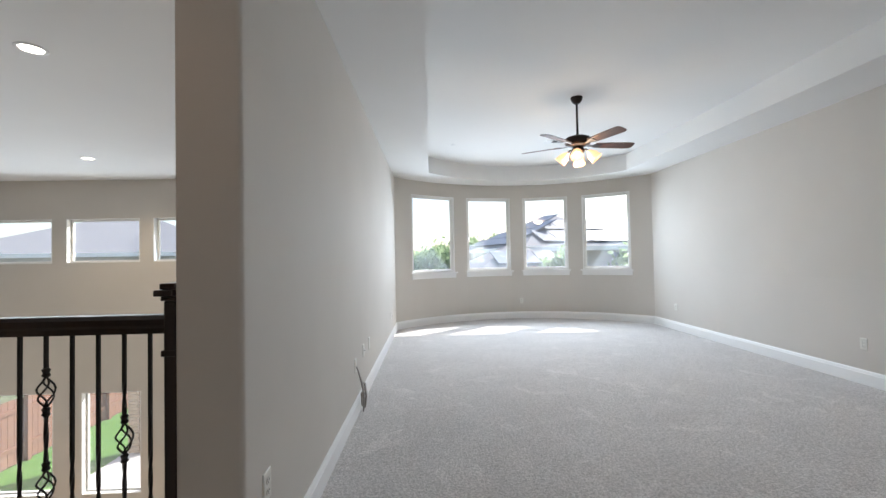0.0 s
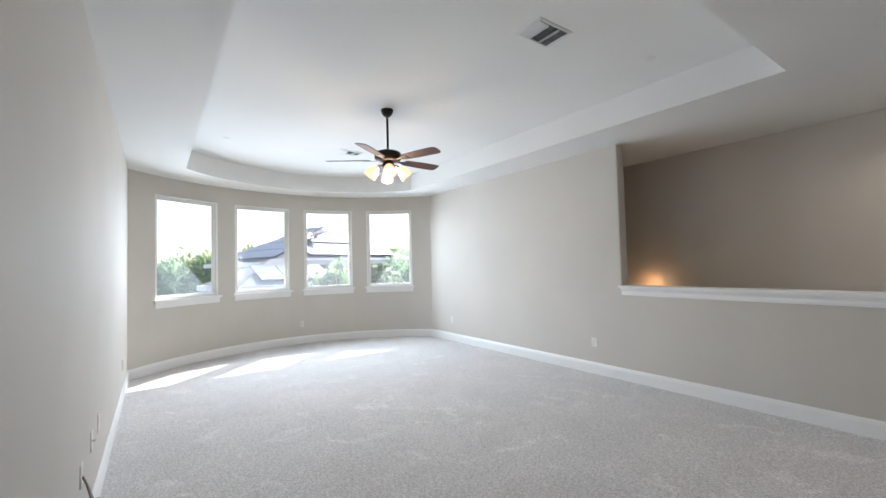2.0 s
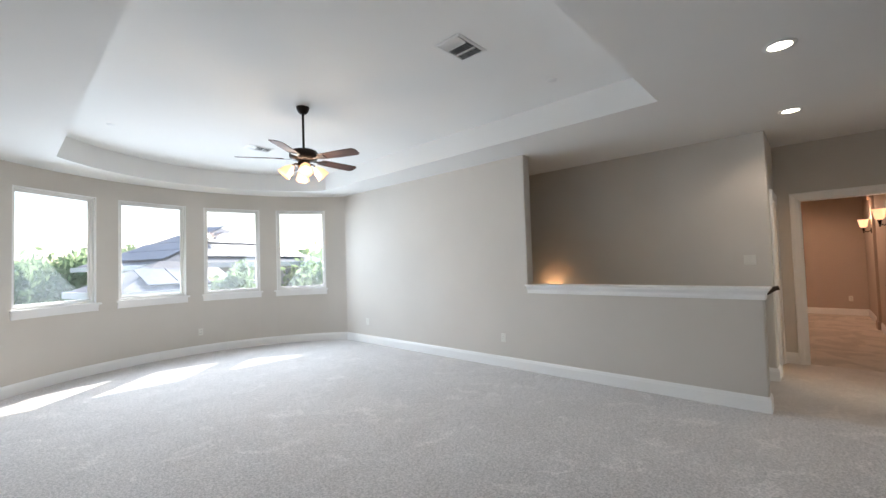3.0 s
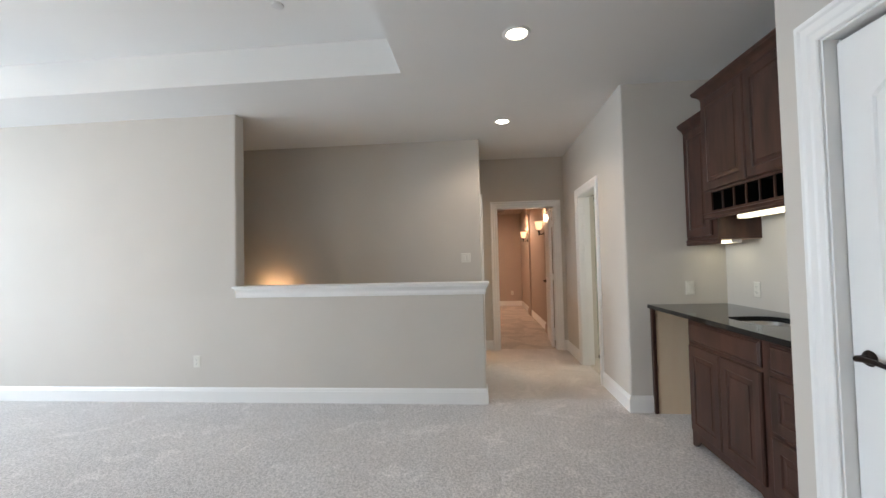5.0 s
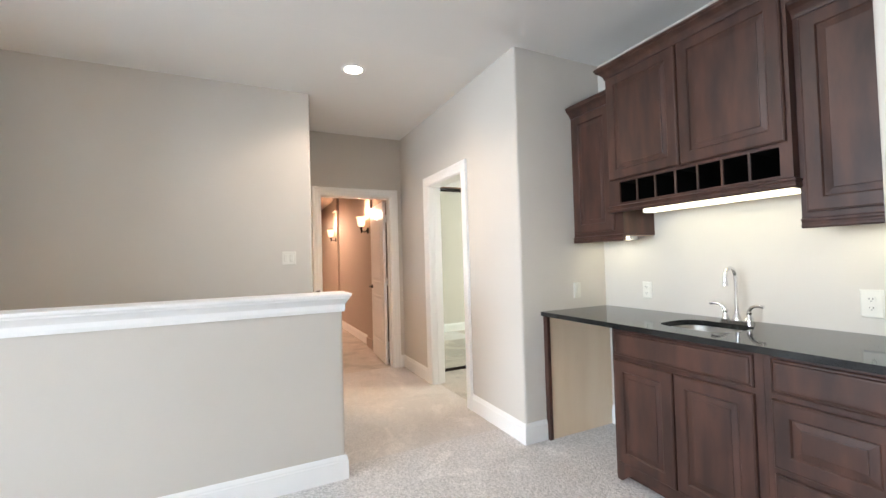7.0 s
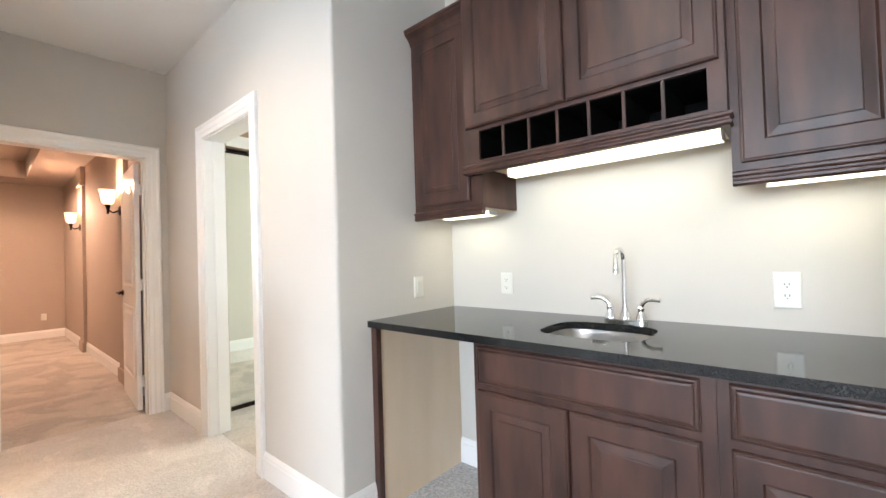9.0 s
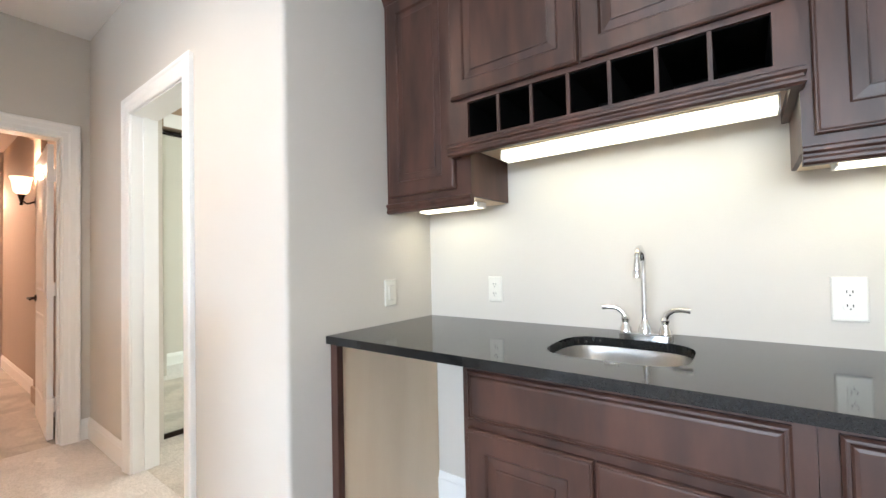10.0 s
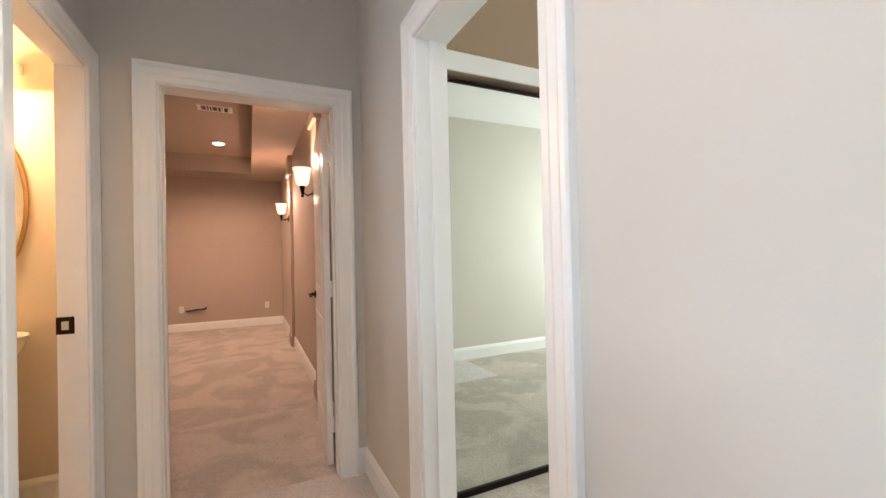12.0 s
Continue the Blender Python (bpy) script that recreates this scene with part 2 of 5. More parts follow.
M_FENCE = material("cedar_fence", (0.22, 0.11, 0.07), 0.8, tint=(0.15, 0.075, 0.05), scale=3, stretch=(8, 8, 1), bump=0.2, bump_scale=20)
M_BRICK = material("tan_brick", (0.40, 0.32, 0.24), 0.85, tint=(0.30, 0.22, 0.16), scale=8, bump=0.3, bump_scale=60)
M_MORTAR = material("mortar", (0.42, 0.40, 0.36), 0.9)
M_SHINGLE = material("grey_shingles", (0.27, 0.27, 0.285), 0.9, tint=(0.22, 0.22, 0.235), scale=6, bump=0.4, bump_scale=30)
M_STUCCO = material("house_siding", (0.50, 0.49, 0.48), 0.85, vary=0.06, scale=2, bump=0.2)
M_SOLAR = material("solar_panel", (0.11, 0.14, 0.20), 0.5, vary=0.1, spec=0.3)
M_HGLASS = material("far_window_glass", (0.20, 0.24, 0.28), 0.08, vary=0.05)
M_LEAF = material("leaf_green", (0.24, 0.34, 0.16), 0.6, tint=(0.17, 0.26, 0.12), scale=3)
_nt = M_LEAF.node_tree
_tl, _mx = _nt.nodes.new("ShaderNodeBsdfTranslucent"), _nt.nodes.new("ShaderNodeMixShader")
_tl.inputs["Color"].default_value = (0.36, 0.48, 0.26, 1)
_mx.inputs["Fac"].default_value = 0.55
_nt.links.new(_nt.nodes["Principled BSDF"].outputs["BSDF"], _mx.inputs[1])
_nt.links.new(_tl.outputs["BSDF"], _mx.inputs[2])
_nt.links.new(_mx.outputs["Shader"], _nt.nodes["Material Output"].inputs["Surface"])
M_BARK = material("bark", (0.13, 0.10, 0.08), 0.9, vary=0.2, stretch=(6, 6, 1), scale=5, bump=0.5, bump_scale=30)

# ---- mesh helpers ----


def finish(name, bm, mat, parent=None, smooth=False, matrix=None):
    bmesh.ops.recalc_face_normals(bm, faces=bm.faces[:])
    me = bpy.data.meshes.new(name)
    bm.to_mesh(me)
    bm.free()
    for mt in (mat if isinstance(mat, (list, tuple)) else [mat]):
        me.materials.append(mt)
    if smooth:
        for p in me.polygons:
            p.use_smooth = True
        me.set_sharp_from_angle(angle=radians(40))
    ob = new(name, me)
    if parent is not None:
        ob.parent = parent
    if matrix is not None:
        ob.matrix_basis = matrix
    return ob


def part(name, bm, mat, parent, label="", smooth=False, matrix=None):
    ob = finish(name, bm, mat, parent, smooth, matrix)
    return tagged(ob, label) if label else ob


def structure(name, bm, mat, label, smooth=False, category=""):
    return tagged(finish(name, bm, mat, None, smooth), label, category or name.split("_")[0], kind="structure")


def base(name, m, label, category, group=""):
    ob = new(name)
    ob.empty_display_size = 0.1
    ob.matrix_basis = m
    return tagged(ob, label, category, group)


def box(bm, x0, x1, y0, y1, z0, z1, bevel=0.0, seg=2):
    vs = [bm.verts.new((x, y, z)) for x in (x0, x1) for y in (y0, y1) for z in (z0, z1)]
    fs = [bm.faces.new([vs[i] for i in q]) for q in ((0, 1, 3, 2), (4, 6, 7, 5), (0, 4, 5, 1), (2, 3, 7, 6), (0, 2, 6, 4), (1, 5, 7, 3))]
    if bevel:
        es = list({e for f in fs for e in f.edges})
        bmesh.ops.bevel(bm, geom=es, offset=bevel, segments=seg, affect="EDGES", profile=0.5)
    return bm


def boxed(*a, bevel=0.0, seg=2):
    return box(bmesh.new(), *a, bevel=bevel, seg=seg)


def prism(bm, pts, z0, z1):
    lo = [bm.verts.new((p[0], p[1], z0)) for p in pts]
    hi = [bm.verts.new((p[0], p[1], z1)) for p in pts]
    bm.faces.new(lo[::-1])
    bm.faces.new(hi)
    for i in range(len(pts)):
        j = (i + 1) % len(pts)
        bm.faces.new((lo[i], lo[j], hi[j], hi[i]))
    return bm


def rounded(pts, which, r=0.02, n=5):
    """The outline with the given corners rounded."""
    out = []
    for i, p in enumerate(pts):
        p = Vector(p[:2])
        if i not in which:
            out.append(p)
            continue
        a, b = (Vector(pts[i - 1][:2]) - p).normalized(), (Vector(pts[(i + 1) % len(pts)][:2]) - p).normalized()
        for k in range(n + 1):
            s = k / n
            out.append(p + a * r * (1 - s) ** 2 + b * r * s ** 2)
    return out


def sweep(bm, pts, n, prof, closed=False):
    """A profile (u to the left of the path, v along n) along a flat path, mitred."""
    pts, n = [Vector(p) for p in pts], Vector(n).normalized()
    k, rings = len(pts), []
    for i, p in enumerate(pts):
        d1 = (p - pts[i - 1]).normalized() if (i or closed) else None
        d2 = (pts[(i + 1) % k] - p).normalized() if (i < k - 1 or closed) else None
        s1, s2 = n.cross(d1 or d2), n.cross(d2 or d1)
        m = (s1 + s2) / max(0.2, 1 + s1.dot(s2))
        rings.append([bm.verts.new(p + m * u + n * v) for u, v in prof])
    c = len(prof)
    for i in range(k if closed else k - 1):
        a, b = rings[i], rings[(i + 1) % k]
        for j in range(c):
            bm.faces.new((a[j], b[j], b[(j + 1) % c], a[(j + 1) % c]))
    if not closed:
        bm.faces.new(rings[0])
        bm.faces.new(rings[-1][::-1])
    return bm


def lathe(bm, prof, n=24, m=None, cap=True):
    """Turned about z; prof of (radius, z)."""
    rings = []
    for r, z in prof:
        ring = []
        for k in range(n):
            a = 2 * math.pi * k / n
            v = Vector((r * math.cos(a), r * math.sin(a), z))
            ring.append(bm.verts.new(m @ v if m else v))
        rings.append(ring)
    for a, b in zip(rings, rings[1:]):
        for k in range(n):
            bm.faces.new((a[k], a[(k + 1) % n], b[(k + 1) % n], b[k]))
    if cap:
        bm.faces.new(rings[0][::-1])
        bm.faces.new(rings[-1])
    return bm


def tube(bm, pts, r, n=8, twist=0.0):
    """A round or n-sided bar along points."""
    pts = [Vector(p) for p in pts]
    rings, side = [], None
    for i, p in enumerate(pts):
        d = (pts[min(i + 1, len(pts) - 1)] - pts[max(i - 1, 0)]).normalized()
        if side is None:
            side = d.orthogonal().normalized()
        side = (side - d * side.dot(d)).normalized()
        up = d.cross(side)
        rr = r[i] if isinstance(r, (list, tuple)) else r
        t0 = twist[i] if isinstance(twist, (list, tuple)) else twist * i
        rings.append([bm.verts.new(p + side * rr * math.cos(t0 + 2 * math.pi * k / n) + up * rr * math.sin(t0 + 2 * math.pi * k / n)) for k in range(n)])
    for a, b in zip(rings, rings[1:]):
        for k in range(n):
            bm.faces.new((a[k], a[(k + 1) % n], b[(k + 1) % n], b[k]))
    bm.faces.new(rings[0][::-1])
    bm.faces.new(rings[-1])
    return bm


def rings_panel(bm, outline, rings, m=None):
    """Nested outlines: outline(inset) gives 2D points; rings of (inset, depth) from the back edge to the middle. Lies in x,z and faces -y."""
    loops = []
    for ins, dep in rings:
        loops.append([bm.verts.new((m @ Vector((x, -dep, z))) if m else (x, -dep, z)) for x, z in outline(ins)])
    bm.faces.new(loops[0])
    for a, b in zip(loops, loops[1:]):
        for k in range(len(a)):
            bm.faces.new((a[k], a[(k + 1) % len(a)], b[(k + 1) % len(a)], b[k]))
    bm.faces.new(loops[-1][::-1])
    return bm


def rect(x0, x1, z0, z1):
    return lambda i: [(x0 + i, z0 + i), (x1 - i, z0 + i), (x1 - i, z1 - i), (x0 + i, z1 - i)]


BASE_PROF = [(0, 0), (0.016, 0), (0.016, 0.108), (0.0125, 0.113), (0.012, 0.122), (0.008, 0.134), (0.004, 0.142), (0, 0.142)]
CASE_PROF = [(0, 0), (0, 0.012), (0.006, 0.016), (0.030, 0.017), (0.040, 0.021), (0.066, 0.022), (0.076, 0.027), (0.090, 0.027), (0.095, 0.021), (0.095, 0)]


def baseboard(paths, mat=None, name="baseboard", label="white painted baseboard with a moulded top edge"):
    bm = bmesh.new()
    for path in paths:
        sweep(bm, [(x, y, 0) for x, y in path], (0, 0, 1), BASE_PROF)
    return structure(name, bm, mat or M_TRIM, label, category="baseboard")

# ---- large structure ----
def wall(name, boxes, mat=None, label="smooth greige painted wall", prisms=()):
    bm = bmesh.new()
    for b in boxes:
        box(bm, *b)
    for pts, z0, z1 in prisms:
        prism(bm, pts, z0, z1)
    return structure(name, bm, mat or M_WALL, label, smooth=True, category="wall")


TH = 0.15
YG = 7.5                          # far wall of the great room
XW = -0.888                       # great-room face of the left wall
YEND = 1.453
wall("wall_left", [], prisms=[(rounded([(XW, YEND), (XL, YEND), (XL, 7.60), (XW, 7.60)], (0, 1)), 0, CEIL)])
wall("wall_left_lower", [(XW, XL, 1.60, YG, -3.05, -0.02)])

# bowed wall: piers, the strips under and over the windows
edges = [-ARC_END - 2.5] + [a for w in WINDOWS for a in w] + [ARC_END + 2.5]


def arc_block(bm, a0, a1, z0, z1, r0=RAD, r1=RAD + TH):
    n = max(2, int((a1 - a0) / 1.5))
    angs = [a0 + (a1 - a0) * k / n for k in range(n + 1)]
    prism(bm, [on_arc(a, r0) for a in angs] + [on_arc(a, r1) for a in reversed(angs)], z0, z1)


bm = bmesh.new()
for k in range(len(edges) - 1):
    if k % 2 == 0:
        arc_block(bm, edges[k], edges[k + 1], 0, CEIL)
    else:
        arc_block(bm, edges[k], edges[k + 1], 0, SILL_Z - 0.03)
        arc_block(bm, edges[k], edges[k + 1], HEAD_Z, CEIL)
structure("wall_bowed", bm, M_WALL, "greige painted bowed wall with four windows", smooth=True, category="wall")

# right wall: full part, low wall with cap
wall("wall_right", [(XR, XR + TH, 3.468, 7.60, 0, 1.0195)], prisms=[(rounded([(XR, 3.468), (XR + TH, 3.468), (XR + TH, 7.60), (XR, 7.60)], (0, 1)), 1.0195, CEIL)])
wall("wall_low", [], prisms=[(rounded([(XR, YH - 0.005), (XR + TH, YH - 0.005), (XR + TH, 3.468), (XR, 3.468)], (0, 1)), 0, 1.02)])
bm = bmesh.new()
cap_path = [(XR + TH, 3.468, 0), (XR + TH, YH - 0.005, 0), (XR, YH - 0.005, 0), (XR, 3.468, 0)]
prof = [(0.001, 1.01), (-0.010, 1.01), (-0.014, 1.03), (-0.014, 1.055), (-0.020, 1.066), (-0.030, 1.080), (-0.038, 1.090), (-0.038, 1.100), (0.001, 1.100)]
sweep(bm, [(p[0], p[1], 0) for p in cap_path], (0, 0, 1), [(-u, v) for u, v in prof][::-1])
box(bm, XR - 0.05, XR + TH + 0.05, YH - 0.055, 3.49, 1.1005, 1.122, bevel=0.006)
structure("trim_low_wall_cap", bm, M_TRIM, "white moulded wooden cap on the low stair wall", category="trim")

wall("wall_stair", [(XH, XH + 0.12, YH + 0.095, 7.5, -3.0, CEIL)])
wall("wall_stair_far", [(XR + TH, XH, 7.4, 7.52, -3.0, CEIL)])
wall("wall_stair_lower", [(XR + 0.001, XR + TH, 1.30, 7.4, -3.0, -0.12)])
wall("wall_stair_end", [], prisms=[(rounded([(XH, YH), (5.745, YH), (5.745, YH + 0.095), (XH, YH + 0.095)], (0,)), 0, CEIL)])
wall("wall_hall_north", [(6.390, XE, YH, YH + 0.095, 0, CEIL), (5.745, 6.390, YH, YH + 0.095, 2.10, CEIL)])
D1Y0, D1Y1, DOOR = -0.035, 0.824, 2.105
wall("wall_hall_end", [(XE, XE + 0.12, YS - 0.13, D1Y0, 0, CEIL), (XE, XE + 0.12, D1Y1, YH + 0.095, 0, CEIL), (XE, XE + 0.12, D1Y0, D1Y1, DOOR, CEIL)])
D2X0, D2X1 = 4.848, 5.622
wall("wall_hall_south", [(D2X0, D2X1, YS - 0.13, YS, DOOR, CEIL), (D2X1, XE, YS - 0.13, YS, 0, CEIL)],
     prisms=[(rounded([(4.03, YS), (D2X0, YS), (D2X0, YS - 0.13), (4.15, YS - 0.13), (4.15, -1.11), (4.03, -1.11)], (0,)), 0, CEIL)])
D4X0, D4X1 = 1.213, 1.983
wall("wall_bar", [(2.08, 4.03, -1.11, -0.99, 0, CEIL)])
wall("wall_closed_door", [(D4X0, D4X1, YS - 0.12, YS, DOOR, CEIL), (1.03, D4X0, YS - 0.12, YS, 0, CEIL),
                  (1.03, 1.15, -1.7, YS - 0.12, 0, CEIL), (D4X0 - 0.1, D4X1 + 0.1, YS - 0.16, YS - 0.13, 0, DOOR + 0.1)],
     prisms=[(rounded([(D4X1, YS - 0.12), (2.08, YS - 0.12), (2.08, -0.99), (2.20, -0.99), (2.20, YS), (D4X1, YS)], (4,)), 0, CEIL)])
wall("wall_south", [(-3.1, 1.03, -1.82, -1.70, 0, CEIL), (-3.22, -3.10, -1.82, 1.6, 0, CEIL)])
# great room below the overlook

CL = [(-7.90, -6.755), (-6.508, -5.223), (-4.982, -3.70)]
LO = [(-8.30, -6.73), (-6.243, -5.212), (-4.80, -3.60)]
bl = []
for row, z0, z1 in ((CL, 1.345, 2.135), (LO, -2.75, -0.96)):
    xs = [-9.0] + [v for w in row for v in w] + [XW]
    for k in range(0, len(xs) - 1, 2):
        bl.append((xs[k], xs[k + 1], YG, YG + 0.16, z0, z1))
bl += [(-9.0, XW, YG, YG + 0.16, -3.05, -2.75), (-9.0, XW, YG, YG + 0.16, -0.96, 1.345), (-9.0, XW, YG, YG + 0.16, 2.135, CEIL)]
wall("wall_great_room_far", bl)
wall("wall_great_room_side", [(-9.12, -9.0, 1.5, YG + 0.16, -3.05, CEIL), (-9.0, XW, 1.56, 1.62, -3.05, -0.25), (-9.0, -3.1, 1.5, 1.6, 0, CEIL)])
# bedroom behind the hall
wall("wall_bedroom", [(3.52, 3.64, -4.3, -1.11, 0, CEIL), (3.52, 6.6, -4.42, -4.3, 0, CEIL), (6.49, 6.61, -4.3, YS - 0.13, 0, CEIL),
                      (5.97, 6.49, YS - 0.28, YS - 0.131, 0, CEIL), (5.97, 6.49, -4.3, -2.7, 0, CEIL)])
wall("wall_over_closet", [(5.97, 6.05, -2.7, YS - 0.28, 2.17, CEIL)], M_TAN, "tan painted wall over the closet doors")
# powder room and media room shells
wall("wall_powder", [(6.95, 7.07, YH + 0.095, 3.0, 0, 2.6), (5.54, 7.07, 3.0, 3.12, 0, 2.6), (6.61, 6.95, YH + 0.001, YH + 0.095, 0, 2.6)], M_CREAM, "cream painted powder room wall")
wall("wall_media_far", [(12.35, 12.47, -0.129, 4.2, 0, 3.0)], M_MEDIA, "warm tan painted far wall of the media room")
wall("wall_media_side", [(XE + 0.12, 12.47, -0.25, -0.13, 0, 3.0)], M_MEDIA, "warm tan painted side wall of the media room")
wall("wall_media", [(7.07, 12.47, 4.2, 4.32, 0, 3.0), (7.075, 7.15, 1.18, 4.2, 0, 3.0), (6.61, 7.15, 1.0, YH, 0, 2.66)], M_MEDIA, "warm tan painted media room wall")

# ceilings
bm = bmesh.new()
RT, TCY = 2.23, 5.87
TX0, TX1, TY0 = -0.01, 3.555, 1.672
ta = math.degrees(math.asin((TX1 - CX) / RT))
tb = math.degrees(math.asin((CX - TX0) / RT))
lift = Vector((0, TCY - CY))
left_arc = [on_arc(-tb + tb * k / 16, RT) + lift for k in range(17)]
right_arc = [on_arc(ta * k / 16, RT) + lift for k in range(17)]
RO = RAD + TH + 0.02
oa = ARC_END + 1.0
lo_arc = [on_arc(-oa + oa * k / 20, RO) for k in range(21)]
ro_arc = [on_arc(oa * k / 20, RO) for k in range(21)]
prism(bm, [(XW, -1.82), (CX, -1.82), (CX, TY0), (TX0, TY0)] + left_arc + lo_arc[::-1] + [(XW, lo_arc[0].y)], CEIL, CEIL + 0.08)
prism(bm, [(CX, -1.82), (4.35, -1.82), (4.35, ro_arc[-1].y)] + ro_arc[::-1] + right_arc + [(TX1, TY0), (CX, TY0)], CEIL, CEIL + 0.08)
tray = [Vector((TX0, TY0))] + left_arc + right_arc[1:] + [Vector((TX1, TY0))]
big = [Vector((TX0 - 0.1, TY0 - 0.1))] + [on_arc(-tb - 2 + (tb + 2) * k / 16, RT + 0.1) + lift for k in range(17)] + [on_arc((ta + 2) * k / 16, RT + 0.1) + lift for k in range(1, 17)] + [Vector((TX1 + 0.1, TY0 - 0.1))]
for i in range(len(tray)):
    j = (i + 1) % len(tray)
    quad = [tray[i], tray[j], big[j], big[i]]
    prism(bm, quad, CEIL + 0.0805, TRAY + 0.001)
prism(bm, big, TRAY, TRAY + 0.08)
structure("ceiling", bm, M_CEIL, "white tray ceiling with a bowed recess")
bm = bmesh.new()
box(bm, 4.351, 6.61, YS - 0.13, 7.52, CEIL, CEIL + 0.08)
structure("ceiling_hall", bm, M_CEIL, "flat white hall ceiling")
structure("ceiling_bedroom", boxed(3.52, 6.61, -4.42, YS - 0.131, CEIL + 0.001, CEIL + 0.08), M_CEIL, "flat white bedroom ceiling")
structure("ceiling_great_room", boxed(-9.12, XW - 0.001, -1.82, YG + 0.16, CEIL, CEIL + 0.08), M_CEIL, "flat white great room ceiling")
structure("ceiling_powder", boxed(5.54, 7.07, YH + 0.095, 3.12, 2.6, 2.68), M_CREAM, "cream powder room ceiling")
bm = bmesh.new()
box(bm, XE + 0.12, 12.47, -0.25, 0.38, 2.66, 3.0)
box(bm, 11.70, 12.47, 0.38, 4.3, 2.66, 3.0)
box(bm, XE + 0.12, 7.6, 0.38, 4.3, 2.66, 3.0)
box(bm, 7.6, 11.70, 0.38, 4.3, 2.93, 3.0)
structure("ceiling_media", bm, M_MEDIA, "tan tray ceiling of the media room")

# floors
bm = bmesh.new()
prism(bm, [(XW, -1.82), (4.35, -1.82), (4.35, 7.5)] + [on_arc(ARC_END + 1 - (2 * ARC_END + 2) * k / 30, RAD + 0.05) for k in range(31)] + [(XW, 7.5)], -0.12, 0)
box(bm, -3.2, XW, -1.82, 1.56, -0.12, 0)
structure("floor", bm, M_CARPET, "beige cut-pile carpet with brushed marks", category="carpet")
bm = bmesh.new()
box(bm, 4.351, 6.6, -4.42, YS - 0.066, -0.12, 0)
box(bm, 3.52, 4.351, -4.42, -1.821, -0.12, 0)
structure("floor_bedroom", bm, M_CARPET2, "brushed beige carpet of the bedroom", category="carpet")
bm = bmesh.new()
box(bm, XE + 0.061, 12.47, -0.25, 1.1, -0.12, 0)
box(bm, 7.07, 12.47, 1.1, 4.3, -0.12, 0)
structure("floor_media", bm, M_CARPET2, "brushed beige carpet of the media room", category="carpet")
structure("floor_hall", boxed(4.35, XE + 0.06, YS - 0.065, 1.30, -0.12, 0), M_CARPET_HALL, "beige cut-pile carpet of the hall", category="carpet")
structure("floor_powder", boxed(5.54, 7.069, 1.301, 3.1, -0.12, 0), material("powder_tile", (0.45, 0.38, 0.30), 0.4, vary=0.08), "beige tile floor of the powder room")
structure("floor_great_room", boxed(-9.1, XL, 1.5, YG + 0.1, -3.15, -3.05), material("great_room_floor", (0.30, 0.22, 0.15), 0.35, vary=0.15, scale=3, stretch=(1, 8, 1)), "brown floor of the lower great room")

# baseboards
arcb = [tuple(on_arc(-ARC_END + 2 * ARC_END * k / 48, RAD)) for k in range(49)]
baseboard([
    [(XL, arcb[0][1]), (XL, YEND), (XW, YEND)],
    arcb[::-1],
    [(XR + TH, 1.30), (XR + TH, YH - 0.005), (XR, YH - 0.005), (XR, arcb[-1][1])],
    [(4.03, -0.375), (4.03, YS), (D2X0 - 0.083, YS)],
    [(D2X1 + 0.083, YS), (XE, YS), (XE, D1Y0 - 0.083)],
    [(XE, D1Y1 + 0.083), (XE, YH), (6.4745, YH)],
    [(5.662, YH), (XH, YH), (XH, YH + 0.16)],
    [(3.43, -0.99), (4.0, -0.99)],
    [(D4X1 + 0.083, YS), (2.20, YS), (2.20, -0.30)],
])
baseboard([[(12.35, 4.2), (12.35, -0.13)][::-1], [(6.7, -0.13), (12.35, -0.13)]], name="baseboard_media")
baseboard([[(6.95, YH + 0.12), (6.95, 3.0)], [(6.95, 3.0), (5.54, 3.0)]], name="baseboard_powder")
baseboard([[(3.64, -4.3), (3.64, -1.11)][::-1], [(3.64, -4.3), (5.97, -4.3)]], name="baseboard_bedroom")

bm = bmesh.new()
box(bm, -4.0, 8.0, 9.05, 9.45, 2.92, 3.06)
box(bm, -4.0, 8.0, 7.9, 9.05, 3.21, 3.35)
box(bm, -4.0, 8.0, 8.93, 9.05, 3.06, 3.21)
structure("roof_eave", bm, M_TRIM, "white boxed roof eave over the bowed wall", category="roof")

